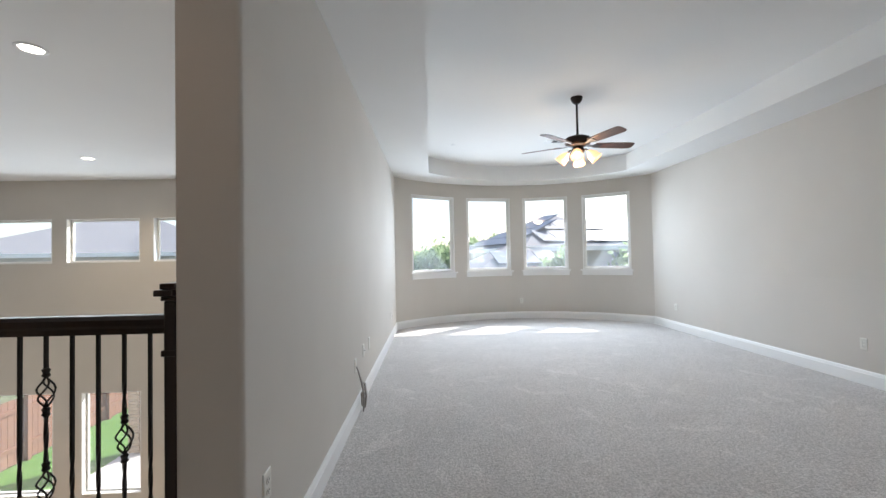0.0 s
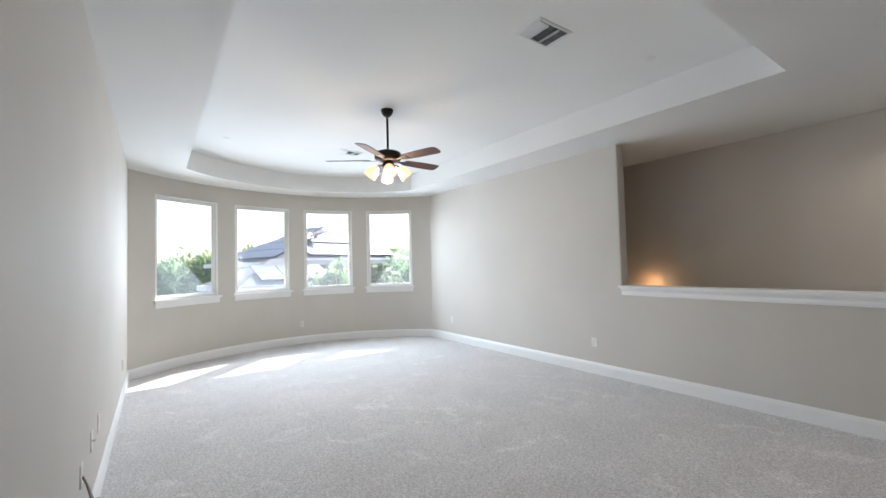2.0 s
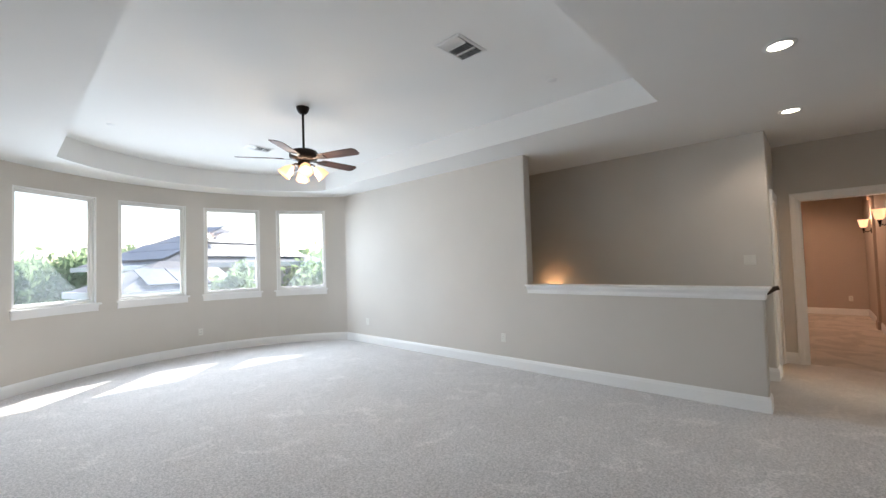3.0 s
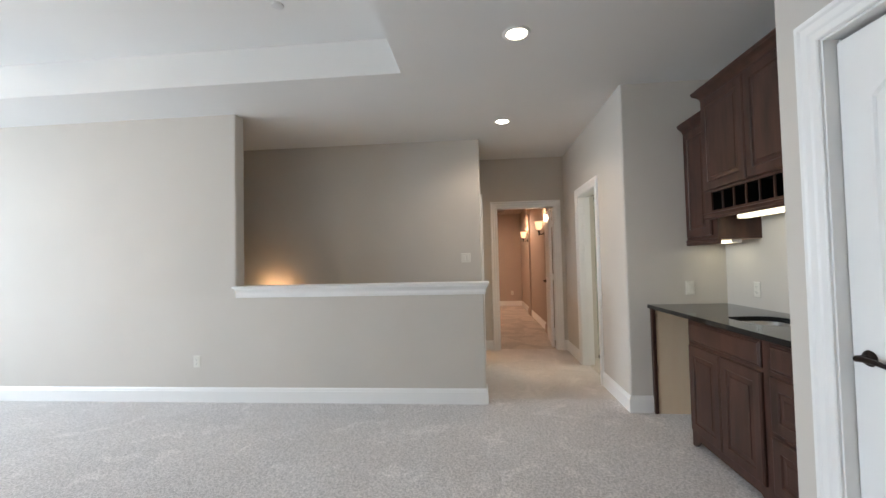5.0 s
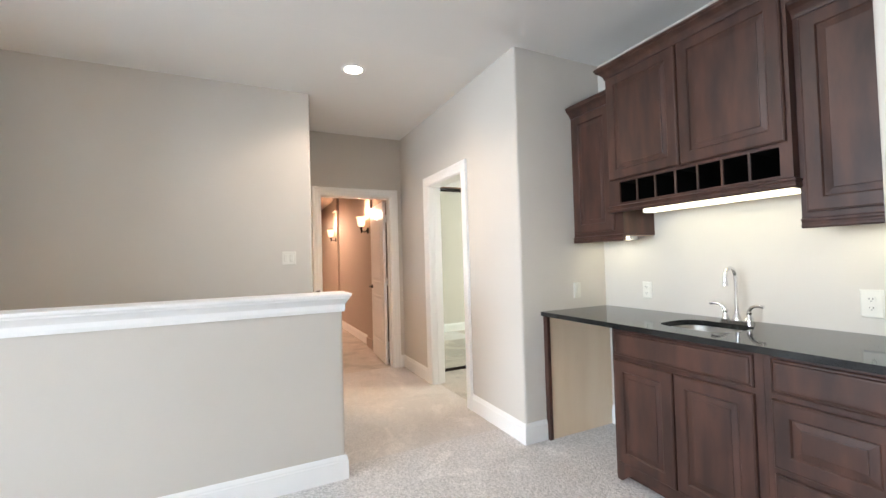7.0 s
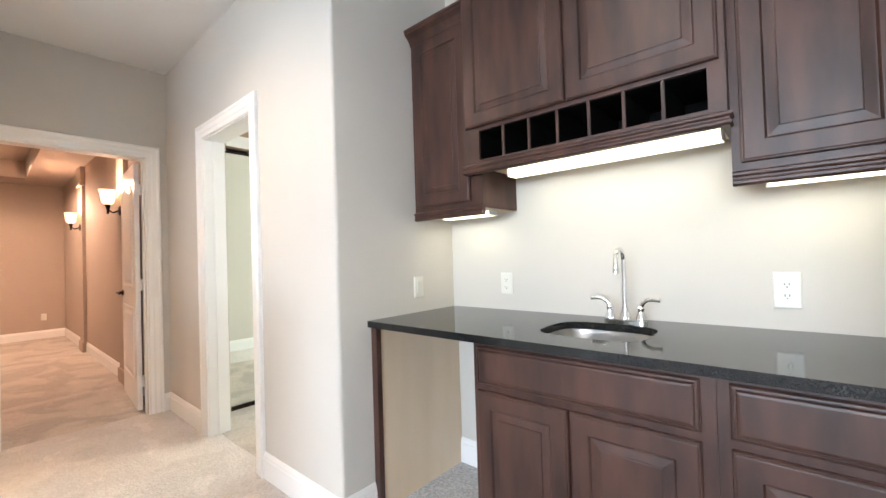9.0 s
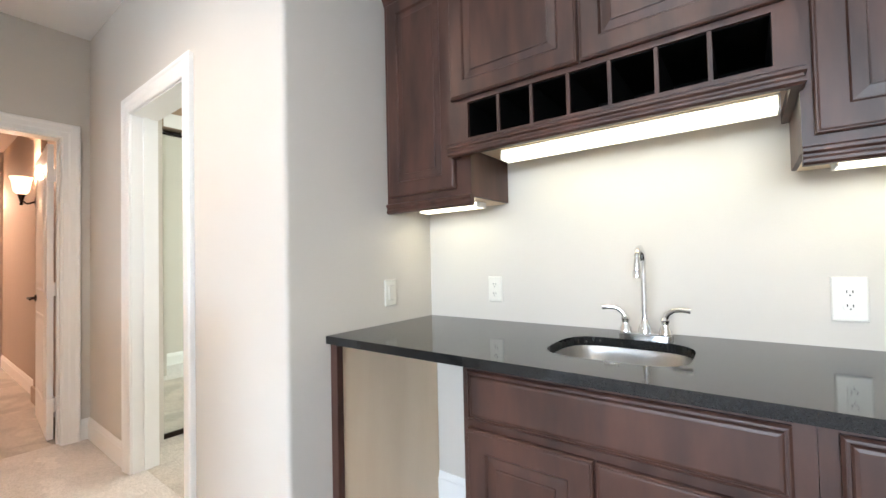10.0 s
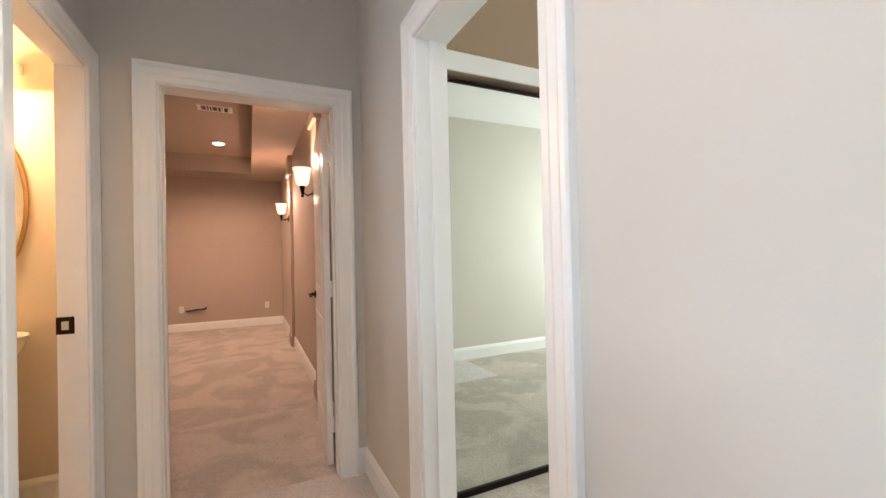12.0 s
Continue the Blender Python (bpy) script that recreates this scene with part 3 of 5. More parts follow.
# ---- doors and their casings ----
def casing(name, a, b, n, top, depth, label, stop=True):
    """Moulded casing on the face with normal n, lined jambs of the given depth, between a and b (2D)."""
    bm = bmesh.new()
    a, b, n = Vector((*a, 0)), Vector((*b, 0)), Vector((*n, 0))
    s = n.cross(Vector((0, 0, 1)))
    if (b - a).dot(s) > 0:
        a, b = b, a
    up = Vector((0, 0, top))
    lap, drop = s * 0.012, Vector((0, 0, 0.012))
    sweep(bm, [a - lap, a - lap + up - drop, b + lap + up - drop, b + lap], n, CASE_PROF)
    for p, q in ((a, -s), (b, s)):
        c0, c1 = p + n * 0.003, p + q * 0.02 - n * (depth + 0.003)
        box(bm, min(c0.x, c1.x), max(c0.x, c1.x), min(c0.y, c1.y), max(c0.y, c1.y), 0, top)
        d0, d1 = p + q * 0.02 - n * (depth * 0.42), p + q * 0.028 - n * (depth * 0.72)
        if stop:
            box(bm, min(d0.x, d1.x), max(d0.x, d1.x), min(d0.y, d1.y), max(d0.y, d1.y), 0, top - 0.02)
    c0, c1 = a + n * 0.003 - s * 0.02, b - n * (depth + 0.003) + s * 0.02
    box(bm, min(c0.x, c1.x), max(c0.x, c1.x), min(c0.y, c1.y), max(c0.y, c1.y), top - 0.02, top)
    return structure(name, bm, M_TRIM, label, category="door frame")


casing("trim_media_door", (XE, D1Y0), (XE, D1Y1), (-1, 0), DOOR, 0.12, "white moulded casing of the media room doorway")
casing("trim_bedroom_door", (D2X0, YS), (D2X1, YS), (0, 1), DOOR, 0.13, "white moulded casing of the bedroom doorway")
casing("trim_powder_door", (5.745, YH), (6.390, YH), (0, -1), 2.10, 0.095, "white moulded casing of the powder room pocket doorway", False)
casing("trim_hall_door", (D4X0, YS), (D4X1, YS), (0, 1), DOOR, 0.12, "white moulded casing of a closed hall door")


def arch(x0, x1, z0, z1, rise):
    def f(i):
        pts = [(x0 + i, z0 + i), (x1 - i, z0 + i)]
        for k in range(9):
            u = k / 8
            x = x1 - i + (x0 - x1 + 2 * i) * u
            pts.append((x, z1 - i - rise * (2 * u - 1) ** 2))
        return pts
    return f


def lever(parent, x, y, z, side, face):
    bm = bmesh.new()
    lathe(bm, [(0.026, 0), (0.028, 0.004), (0.024, 0.010), (0.012, 0.014), (0.011, 0.045)], 16, pose(x, y, z, 90 if face < 0 else -90))
    dy = face * 0.045
    tube(bm, [(x, y + dy, z), (x + side * 0.03, y + dy * 1.1, z + 0.004), (x + side * 0.07, y + dy * 1.05, z + 0.002), (x + side * 0.11, y + dy * 0.95, z - 0.006)], [0.011, 0.010, 0.009, 0.007], 10)
    part("handle", bm, M_BRONZE, parent, "dark bronze lever handle", True)


def door_leaf(name, m, w, label, swing=1):
    """A two-panel leaf from x=0 (hinge) to x=w, 35 mm thick in y."""
    d = base(name, m, label, "door")
    tagged(d, kind="structure")
    h = DOOR - 0.035
    part("leaf", boxed(0, w, 0, 0.035, 0.012, h, bevel=0.002), M_TRIM, d)
    for sgn, y in ((1, 0.0), (-1, 0.035)):
        mm = Matrix.Translation((0, y, 0)) @ Matrix.Diagonal((1, sgn, 1, 1))
        for f in (rect(0.11, w - 0.11, 0.24, 0.86), arch(0.11, w - 0.11, 1.02, h - 0.12, 0.10)):
            bm = bmesh.new()
            rings_panel(bm, f, [(0, 0.0005), (0.004, 0.007), (0.018, 0.008), (0.026, 0.002), (0.045, 0.002), (0.07, 0.009)], mm)
            part("panel", bm, M_TRIM, d)
    lever(d, w - 0.065, 0.0, 0.96, -1, -1)
    lever(d, w - 0.065, 0.035, 0.96, -1, 1)
    for z in (0.25, 1.05, 1.85):
        bm = bmesh.new()
        box(bm, -0.012, -0.001, -0.002, 0.036, z - 0.045, z + 0.045)
        tube(bm, [(-0.006, -0.006, z - 0.047), (-0.006, -0.006, z + 0.047)], 0.006, 8)
        part("hinge", bm, M_STEEL if name == "door_2" else M_TRIM, d)
    return d


door_leaf("door_1", pose(XE + 0.145, -0.006, 0, 0, 0, -4.2), 0.78, "white panelled door standing open into the media room")
door_leaf("door_2", pose(D4X0 + 0.023, YS - 0.075, 0, 0, 0, 0), 0.724, "closed white panelled door with a dark lever")
strike = base("strike_plate", pose(6.370, 1.126, 0.98), "dark bronze pocket door latch plate in the jamb", "latch")
part("plate", boxed(-0.003, 0.0, -0.030, 0.030, -0.036, 0.036, bevel=0.001), M_BRONZE, strike)
part("finger_cup", boxed(-0.005, -0.003, -0.012, 0.012, -0.018, 0.018, bevel=0.0008), M_STEEL, strike)


# ---- windows ----
def bow_window(num, a0, a1):
    c = (a0 + a1) / 2
    mid = on_arc(c, RAD)
    half = RAD * math.sin(radians((a1 - a0) / 2))
    sag = RAD * (1 - math.cos(radians((a1 - a0) / 2)))
    w = base("window_%d" % num, Matrix.Translation((mid.x, mid.y, 0)) @ pose(0, 0, 0, 0, 0, -c), "white framed window with a moulded sill in the bowed wall", "window")
    tagged(w, kind="structure")
    yb = 0.085 - sag          # sash plane behind the inner face
    zt, zb = HEAD_Z, SILL_Z
    prof = [(0, 0), (0, 0.05), (-0.035, 0.05), (-0.042, 0.035), (-0.042, 0)]
    bm = bmesh.new()
    sweep(bm, [(-half, yb, zb), (half, yb, zb), (half, yb, zt), (-half, yb, zt)], (0, -1, 0), [(-u, v) for u, v in prof], True)
    part("window_frame", bm, M_VINYL, w)
    bm = bmesh.new()
    i = 0.043
    sweep(bm, [(-half + i, yb, zb + i), (half - i, yb, zb + i), (half - i, yb, zt - i), (-half + i, yb, zt - i)], (0, -1, 0), [(0, 0.004), (0, 0.03), (0.016, 0.03), (0.02, 0.02), (0.02, 0.004)], True)
    part("sash", bm, M_VINYL, w)
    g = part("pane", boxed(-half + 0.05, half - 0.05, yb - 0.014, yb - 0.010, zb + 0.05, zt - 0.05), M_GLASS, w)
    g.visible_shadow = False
    # white lined reveals
    bm = bmesh.new()
    box(bm, -half - 0.001, -half + 0.012, 0.0, yb - 0.051, zb, zt)
    box(bm, half - 0.012, half + 0.001, 0.0, yb - 0.051, zb, zt)
    box(bm, -half, half, -sag, yb - 0.051, zt - 0.012, zt - 0.0005)
    for v in bm.verts:
        if abs(v.co.y) < 1e-6:
            v.co.y = -0.0005 - sag
    part("jamb", bm, M_TRIM, w)
    bm = bmesh.new()
    n = 10
    front = []
    for k in range(n + 1):
        a = radians((a1 - a0 + 1.6) * (k / n - 0.5))
        front.append((RAD * math.sin(a) - 0.045 * math.sin(a), -(RAD - (RAD - 0.045) * math.cos(a)) - 0.0))
    prism(bm, front + [(half, yb), (-half, yb)], zb - 0.028, zb + 0.001)
    part("window_sill", bm, M_TRIM, w, "white sill board")
    bm = bmesh.new()
    outer, inner = [], []
    for k in range(n + 1):
        a = radians((a1 - a0 + 0.6) * (k / n - 0.5))
        outer.append((RAD * math.sin(a), -(RAD - RAD * math.cos(a)) + 0.002))
        inner.append(((RAD - 0.02) * math.sin(a), -(RAD - (RAD - 0.02) * math.cos(a))))
    prism(bm, inner + outer[::-1], zb - 0.115, zb - 0.045)
    inner2 = [((RAD - 0.03) / (RAD - 0.02) * x, y - 0.010) for x, y in inner]
    prism(bm, inner2 + outer[::-1], zb - 0.046, zb - 0.028)
    part("apron", bm, M_TRIM, w)
    return w


for num, (a0, a1) in enumerate(WINDOWS, 1):
    bow_window(num, a0, a1)


def flat_window(num, x0, x1, z0, z1, y, label):
    w = base("window_%d" % num, pose((x0 + x1) / 2, y, z0), label, "window")
    tagged(w, kind="structure")
    hw, h = (x1 - x0) / 2, z1 - z0
    bm = bmesh.new()
    sweep(bm, [(-hw, 0.13, 0), (hw, 0.13, 0), (hw, 0.13, h), (-hw, 0.13, h)], (0, -1, 0), [(0, 0), (0, 0.04), (0.04, 0.04), (0.04, 0)], True)
    part("window_frame", bm, M_VINYL, w)
    bm = bmesh.new()
    for bx in ((-hw, -hw + 0.01, 0.0, 0.085, 0, h), (hw - 0.01, hw, 0.0, 0.085, 0, h), (-hw + 0.01, hw - 0.01, 0.0, 0.085, 0, 0.012), (-hw + 0.01, hw - 0.01, 0.0, 0.085, h - 0.01, h)):
        box(bm, bx[0], bx[1], bx[2] - 0.003, bx[3], bx[4], bx[5])
    part("jamb", bm, M_TRIM, w)
    g = part("pane", boxed(-hw + 0.035, hw - 0.035, 0.105, 0.109, 0.035, h - 0.035), M_GLASS_GREAT_ROOM, w)
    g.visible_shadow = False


num = 5
for x0, x1 in CL:
    flat_window(num, x0, x1, 1.345, 2.135, YG, "small white clerestory window high in the great room")
    num += 1
for x0, x1 in LO:
    flat_window(num, x0, x1, -2.75, -0.96, YG, "tall white window of the great room below")
    num += 1


# ---- wall plates ----
def plate(name, m, label, gangs=1, kind="outlet", jumbo=1.0):
    """Lies against y=0, facing -y; centre at the origin."""
    p = base(name, m, label, "switch" if kind == "switch" else "outlet", "wall plates")
    w, h = (0.070 + 0.046 * (gangs - 1)) * jumbo, 0.115 * jumbo
    bm = bmesh.new()
    rings_panel(bm, rect(-w / 2, w / 2, -h / 2, h / 2), [(0, 0.0), (0, 0.003), (0.003, 0.006), (0.006, 0.0065)])
    part("cover", bm, M_PLASTIC, p)
    for g in range(gangs):
        cx = (g - (gangs - 1) / 2) * 0.046
        if kind == "switch":
            bm = bmesh.new()
            rings_panel(bm, rect(cx - 0.0165, cx + 0.0165, -0.033, 0.033), [(0, 0.006), (0.001, 0.008), (0.004, 0.0105)])
            part("rocker", bm, M_PLASTIC, p)
        elif kind == "outlet":
            for cz in (0.02, -0.02):
                bm = bmesh.new()
                rings_panel(bm, lambda i, cz=cz: [(cx + (0.0165 - i) * math.cos(t * math.pi / 8), cz + max(-0.0125, min(0.0125, (0.0165 - i) * math.sin(t * math.pi / 8)))) for t in range(16)], [(0, 0.006), (0.0005, 0.0085), (0.001, 0.009)])
                part("socket", bm, M_PLASTIC, p)
                bm = bmesh.new()
                box(bm, cx - 0.0075, cx - 0.005, -0.0096, -0.0088, cz - 0.002, cz + 0.006)
                box(bm, cx + 0.005, cx + 0.0075, -0.0096, -0.0088, cz - 0.002, cz + 0.006)
                box(bm, cx - 0.002, cx + 0.002, -0.0096, -0.0088, cz - 0.010, cz - 0.006)
                part("slot", bm, M_SLOT, p)
        elif kind == "jack":
            bm = bmesh.new()
            lathe(bm, [(0.008, 0.006), (0.008, 0.012), (0.005, 0.013), (0.005, 0.022)], 12, pose(cx, 0, 0.0, 90))
            part("jack", bm, M_STEEL, p)
    return p


LEFTM = lambda y, z: pose(XL, y, z, 0, 0, 90)       # faces +x
RIGHTM = lambda y, z: pose(XR, y, z, 0, 0, -90)     # faces -x
plate("outlet", LEFTM(1.635, 0.45), "white outlet plate low on the greige wall")
plate("outlet", LEFTM(6.58, 0.40), "white outlet plate low on the greige wall")
plate("cable_jack_plate", LEFTM(3.893, 0.457), "white plate with a cable jack on the greige wall", kind="jack")
plate("blank_wall_plate", LEFTM(4.245, 0.455), "white blank cover plate on the greige wall", kind="blank")
plate("cable_outlet_plate", LEFTM(3.49, 0.42), "white plate from which grey cables hang", kind="blank")
plate("outlet", RIGHTM(3.88, 0.392), "white outlet plate low on the greige wall")
plate("outlet", RIGHTM(6.91, 0.388), "white outlet plate low on the greige wall")
pa = on_arc(2.6, RAD)
plate("outlet", Matrix.Translation((pa.x, pa.y, 0.37)) @ pose(0, 0, 0, 0, 0, -2.6), "white outlet plate on the bowed wall")
plate("light_switch", pose(XH, 1.25, 1.36, 0, 0, -90), "white double light switch on the stair wall", 2, "switch")
plate("light_switch", pose(4.03, -0.69, 1.05, 0, 0, -90), "ivory single rocker switch beside the bar", 1, "switch")
plate("outlet", pose(3.655, -0.99, 1.055, 0, 0, 180), "ivory outlet plate above the bar counter")
plate("outlet", pose(2.50, -0.99, 1.055, 0, 0, 180), "large ivory outlet plate above the bar counter", jumbo=1.12)
plate("outlet", pose(3.56, -0.99, 0.38, 0, 0, 180), "white outlet plate in the open bay under the bar")

# hanging cables on the left wall
cab = base("cable_bundle", pose(XL, 3.52, 0), "grey cable bundle hanging from a wall plate", "cable")
for k in range(4):
    bm = bmesh.new()
    o = k * 0.012
    tube(bm, [(0.008, -0.03, 0.41), (0.022, -0.022, 0.37), (0.036, -0.008 + o * 0.5, 0.30), (0.05, 0.01 + o, 0.22), (0.058, 0.022 + o, 0.12), (0.052, 0.03 + o, 0.012 + o)], 0.0055, 8)
    part("cable", bm, M_GREYCABLE, cab)
for k in range(3):
    bm = bmesh.new()
    o = k * 0.010
    tube(bm, [(0.042, 0.0 + o, 0.26), (0.062, 0.045 + o, 0.245), (0.072, 0.06 + o, 0.13), (0.062, 0.05 + o, 0.04), (0.046, 0.015 + o, 0.07), (0.042, -0.005 + o, 0.18)], 0.007, 8)
    part("cable_loop", bm, M_GREYCABLE, cab)


# ---- ceiling fixtures ----
def downlight(x, y, z, group="ceiling downlights"):
    d = base("downlight", pose(x, y, z), "lit round recessed downlight with a white trim ring", "downlight", group)
    bm = bmesh.new()
    lathe(bm, [(0.066, -0.004), (0.072, -0.008), (0.088, -0.006), (0.094, -0.001), (0.094, 0.0), (0.066, 0.0)], 32, cap=False)
    part("trim_ring", bm, M_TRIM, d, "", True)
    bm = bmesh.new()
    lathe(bm, [(0.0665, -0.0035), (0.05, -0.006), (0.02, -0.008), (0.001, -0.0085)], 24)
    part("lens", bm, M_CAN, d, "", True)
    return d


# The fitting at (-1.35, 0.55) is added out of view to go with its lamp.
for x, y in ((3.10, 0.80), (4.81, 0.80), (-1.35, 0.55), (-2.77, 2.93), (-4.86, 5.95)):
    downlight(x, y, CEIL - 0.0005)


def vent(x, y, z, w, h, rz, label="white louvred ceiling air vent", gap=None, n=9):
    """Three banks of blades: one turned away, two turned towards the other end."""
    v = base("ceiling_vent", pose(x, y, z, 0, 0, rz), label, "vent", "ceiling vents")
    bm = bmesh.new()
    sweep(bm, [(-w / 2 - 0.025, -h / 2 - 0.025, 0), (w / 2 + 0.025, -h / 2 - 0.025, 0), (w / 2 + 0.025, h / 2 + 0.025, 0), (-w / 2 - 0.025, h / 2 + 0.025, 0)], (0, 0, -1), [(0, 0), (0, 0.004), (-0.022, 0.009), (-0.026, 0.0)], True)
    part("frame", bm, M_VENT, v)
    part("backing", boxed(-w / 2 + 0.002, w / 2 - 0.002, -h / 2 + 0.002, h / 2 - 0.002, -0.002, -0.0005), gap or M_VENTBACK, v)
    for k in range(n):
        u = k / (n - 1)
        xx = -w / 2 + 0.012 + (w - 0.024) * u
        part("slat", boxed(-0.010, 0.010, -h / 2 + 0.004, h / 2 - 0.004, -0.0007, 0.0007), M_VENT, v, matrix=pose(xx, 0, -0.010, 0, 42 if u < 0.3 else -38))
    for xx in (-w / 2 + w * 0.29, w / 2 - w * 0.31):
        part("divider", boxed(xx - 0.003, xx + 0.003, -h / 2 + 0.003, h / 2 - 0.003, -0.016, -0.002), M_VENT, v)
    return v


vent(1.99, 2.67, TRAY - 0.0005, 0.30, 0.20, 0, n=15)
vent(1.99, 6.35, TRAY - 0.0005, 0.30, 0.15, 0, n=15)
vent(9.34, 0.75, 2.929, 0.30, 0.15, 90, "louvred vent in the media room ceiling", M_SLOT, 6)
for x, y in ((0.39, 6.50), (3.05, 2.435)):
    s = base("ceiling_cover_plate", pose(x, y, TRAY), "small flush white round cover on the tray ceiling", "cover plate", "ceiling covers")
    bm = bmesh.new()
    lathe(bm, [(0.042, 0), (0.042, -0.004), (0.036, -0.007), (0.001, -0.008)], 24)
    part("disc", bm, M_VENT, s, "", True)


# ---- ceiling fan ----
def ceiling_fan(x, y, top):
    f = base("ceiling_fan", pose(x, y, top), "dark bronze ceiling fan with five walnut blades and lit lamps", "ceiling fan")
    bm = bmesh.new()
    lathe(bm, [(0.02, -0.075), (0.035, -0.07), (0.055, -0.045), (0.066, -0.015), (0.068, 0.0)], 28)
    part("canopy", bm, M_BRONZE, f, "", True)
    bm = bmesh.new()
    lathe(bm, [(0.0125, -0.43), (0.0125, -0.07)], 14)
    part("downrod", bm, M_BRONZE, f, "", True)
    bm = bmesh.new()
    lathe(bm, [(0.03, -0.335), (0.05, -0.345), (0.10, -0.355), (0.135, -0.37), (0.145, -0.39), (0.145, -0.43), (0.13, -0.455), (0.09, -0.47), (0.06, -0.48), (0.058, -0.50)], 36, Matrix.Translation((0, 0, -0.10)))
    part("motor_housing", bm, M_BRONZE, f, "", True)
    bm = bmesh.new()
    lathe(bm, [(0.045, -0.50), (0.07, -0.51), (0.075, -0.535), (0.05, -0.56), (0.02, -0.575), (0.004, -0.58)], 28, Matrix.Translation((0, 0, -0.09)))
    part("light_hub", bm, M_BRONZE, f, "", True)
    for k in range(5):
        m = pose(0, 0, -0.55, 0, 0, FAN_TURN + 72 * k)
        bm = bmesh.new()
        pts = []
        prof = [(0.20, 0.050), (0.24, 0.058), (0.40, 0.066), (0.58, 0.070), (0.635, 0.066), (0.655, 0.045), (0.66, 0.0)]
        out = [(px, w) for px, w in prof] + [(px, -w) for px, w in reversed(prof[:-1])]
        prism(bm, out, -0.003, 0.003)
        part("blade", bm, M_BLADE, f, "", False, m @ pose(0, 0, 0, -12))
        bm = bmesh.new()
        prism(bm, [(0.10, 0.018), (0.16, 0.014), (0.20, 0.035), (0.27, 0.04), (0.27, -0.04), (0.20, -0.035), (0.16, -0.014), (0.10, -0.018)], -0.009, -0.0035)
        part("blade_iron", bm, M_BRONZE, f, "", False, m @ pose(0, 0, 0, -12))
    for k in range(4):
        a = FAN_LAMP + 90 * k
        m = pose(0, 0, -0.605, 0, 0, a)
        bm = bmesh.new()
        tube(bm, [(0.05, 0, 0), (0.085, 0, 0.002), (0.11, 0, -0.015), (0.12, 0, -0.035)], 0.008, 8)
        arm = part("lamp_arm", bm, M_BRONZE, f, "", True, m)
        mm = pose(0.115, 0, -0.025, 0, -42) @ Matrix.Scale(1.12, 4)
        bm = bmesh.new()
        lathe(bm, [(0.020, 0.0), (0.026, -0.012), (0.045, -0.04), (0.053, -0.07), (0.056, -0.095), (0.063, -0.115), (0.060, -0.115), (0.052, -0.094), (0.041, -0.04), (0.020, -0.01)], 24, mm, cap=False)
        part("shade", bm, M_SHADE, f, "glowing frosted glass bell shade", True, m)
        bm = bmesh.new()
        bmesh.ops.create_uvsphere(bm, u_segments=14, v_segments=10, radius=0.026, matrix=mm @ Matrix.Translation((0, 0, -0.07)))
        part("bulb", bm, M_BULB, f, "", True, m)
    return f


FAN_TURN, FAN_LAMP = 3.0, 66.0
ceiling_fan(1.70, 4.60, TRAY)


# ---- bar ----
def panel_front(name, parent, x0, x1, z0, z1, yf, label="", raised=True):
    """A cabinet front in the plane yf, facing +y."""
    bm = bmesh.new()
    mm = Matrix.Translation((0, yf, 0)) @ Matrix.Diagonal((1, -1, 1, 1))
    rail = min(0.06, (z1 - z0) * 0.28, (x1 - x0) * 0.2)
    r = [(0, 0.0005), (0, 0.012), (0.003, 0.016), (0.006, 0.016), (0.0065, 0.0185), (0.010, 0.020)]
    if raised:
        r += [(rail, 0.020), (rail + 0.004, 0.016), (rail + 0.006, 0.0125), (rail + 0.010, 0.0125), (rail + 0.034, 0.0155), (rail + 0.0345, 0.0185), (rail + 0.038, 0.0195)]
    else:
        r = [(0, 0.0005), (0, 0.010), (0.005, 0.014), (0.008, 0.0145), (0.0085, 0.012), (0.012, 0.012), (0.0125, 0.015), (0.016, 0.018), (0.022, 0.0195)]
    rings_panel(bm, rect(x0, x1, z0, z1), r, mm)
    return part(name, bm, M_WOOD, parent, label)


CROWN = [(0, 0), (0.006, 0), (0.008, 0.012), (0.012, 0.02), (0.024, 0.036), (0.040, 0.048), (0.046, 0.052), (0.046, 0.062), (0.052, 0.066), (0.052, 0.078), (0, 0.078)]
LIGHTRAIL = [(-0.018, 0), (0.004, 0), (0.010, 0.006), (0.010, 0.014), (0.006, 0.020), (0.006, 0.026), (0.012, 0.032), (0.012, 0.040), (0.002, 0.046), (-0.018, 0.046)]


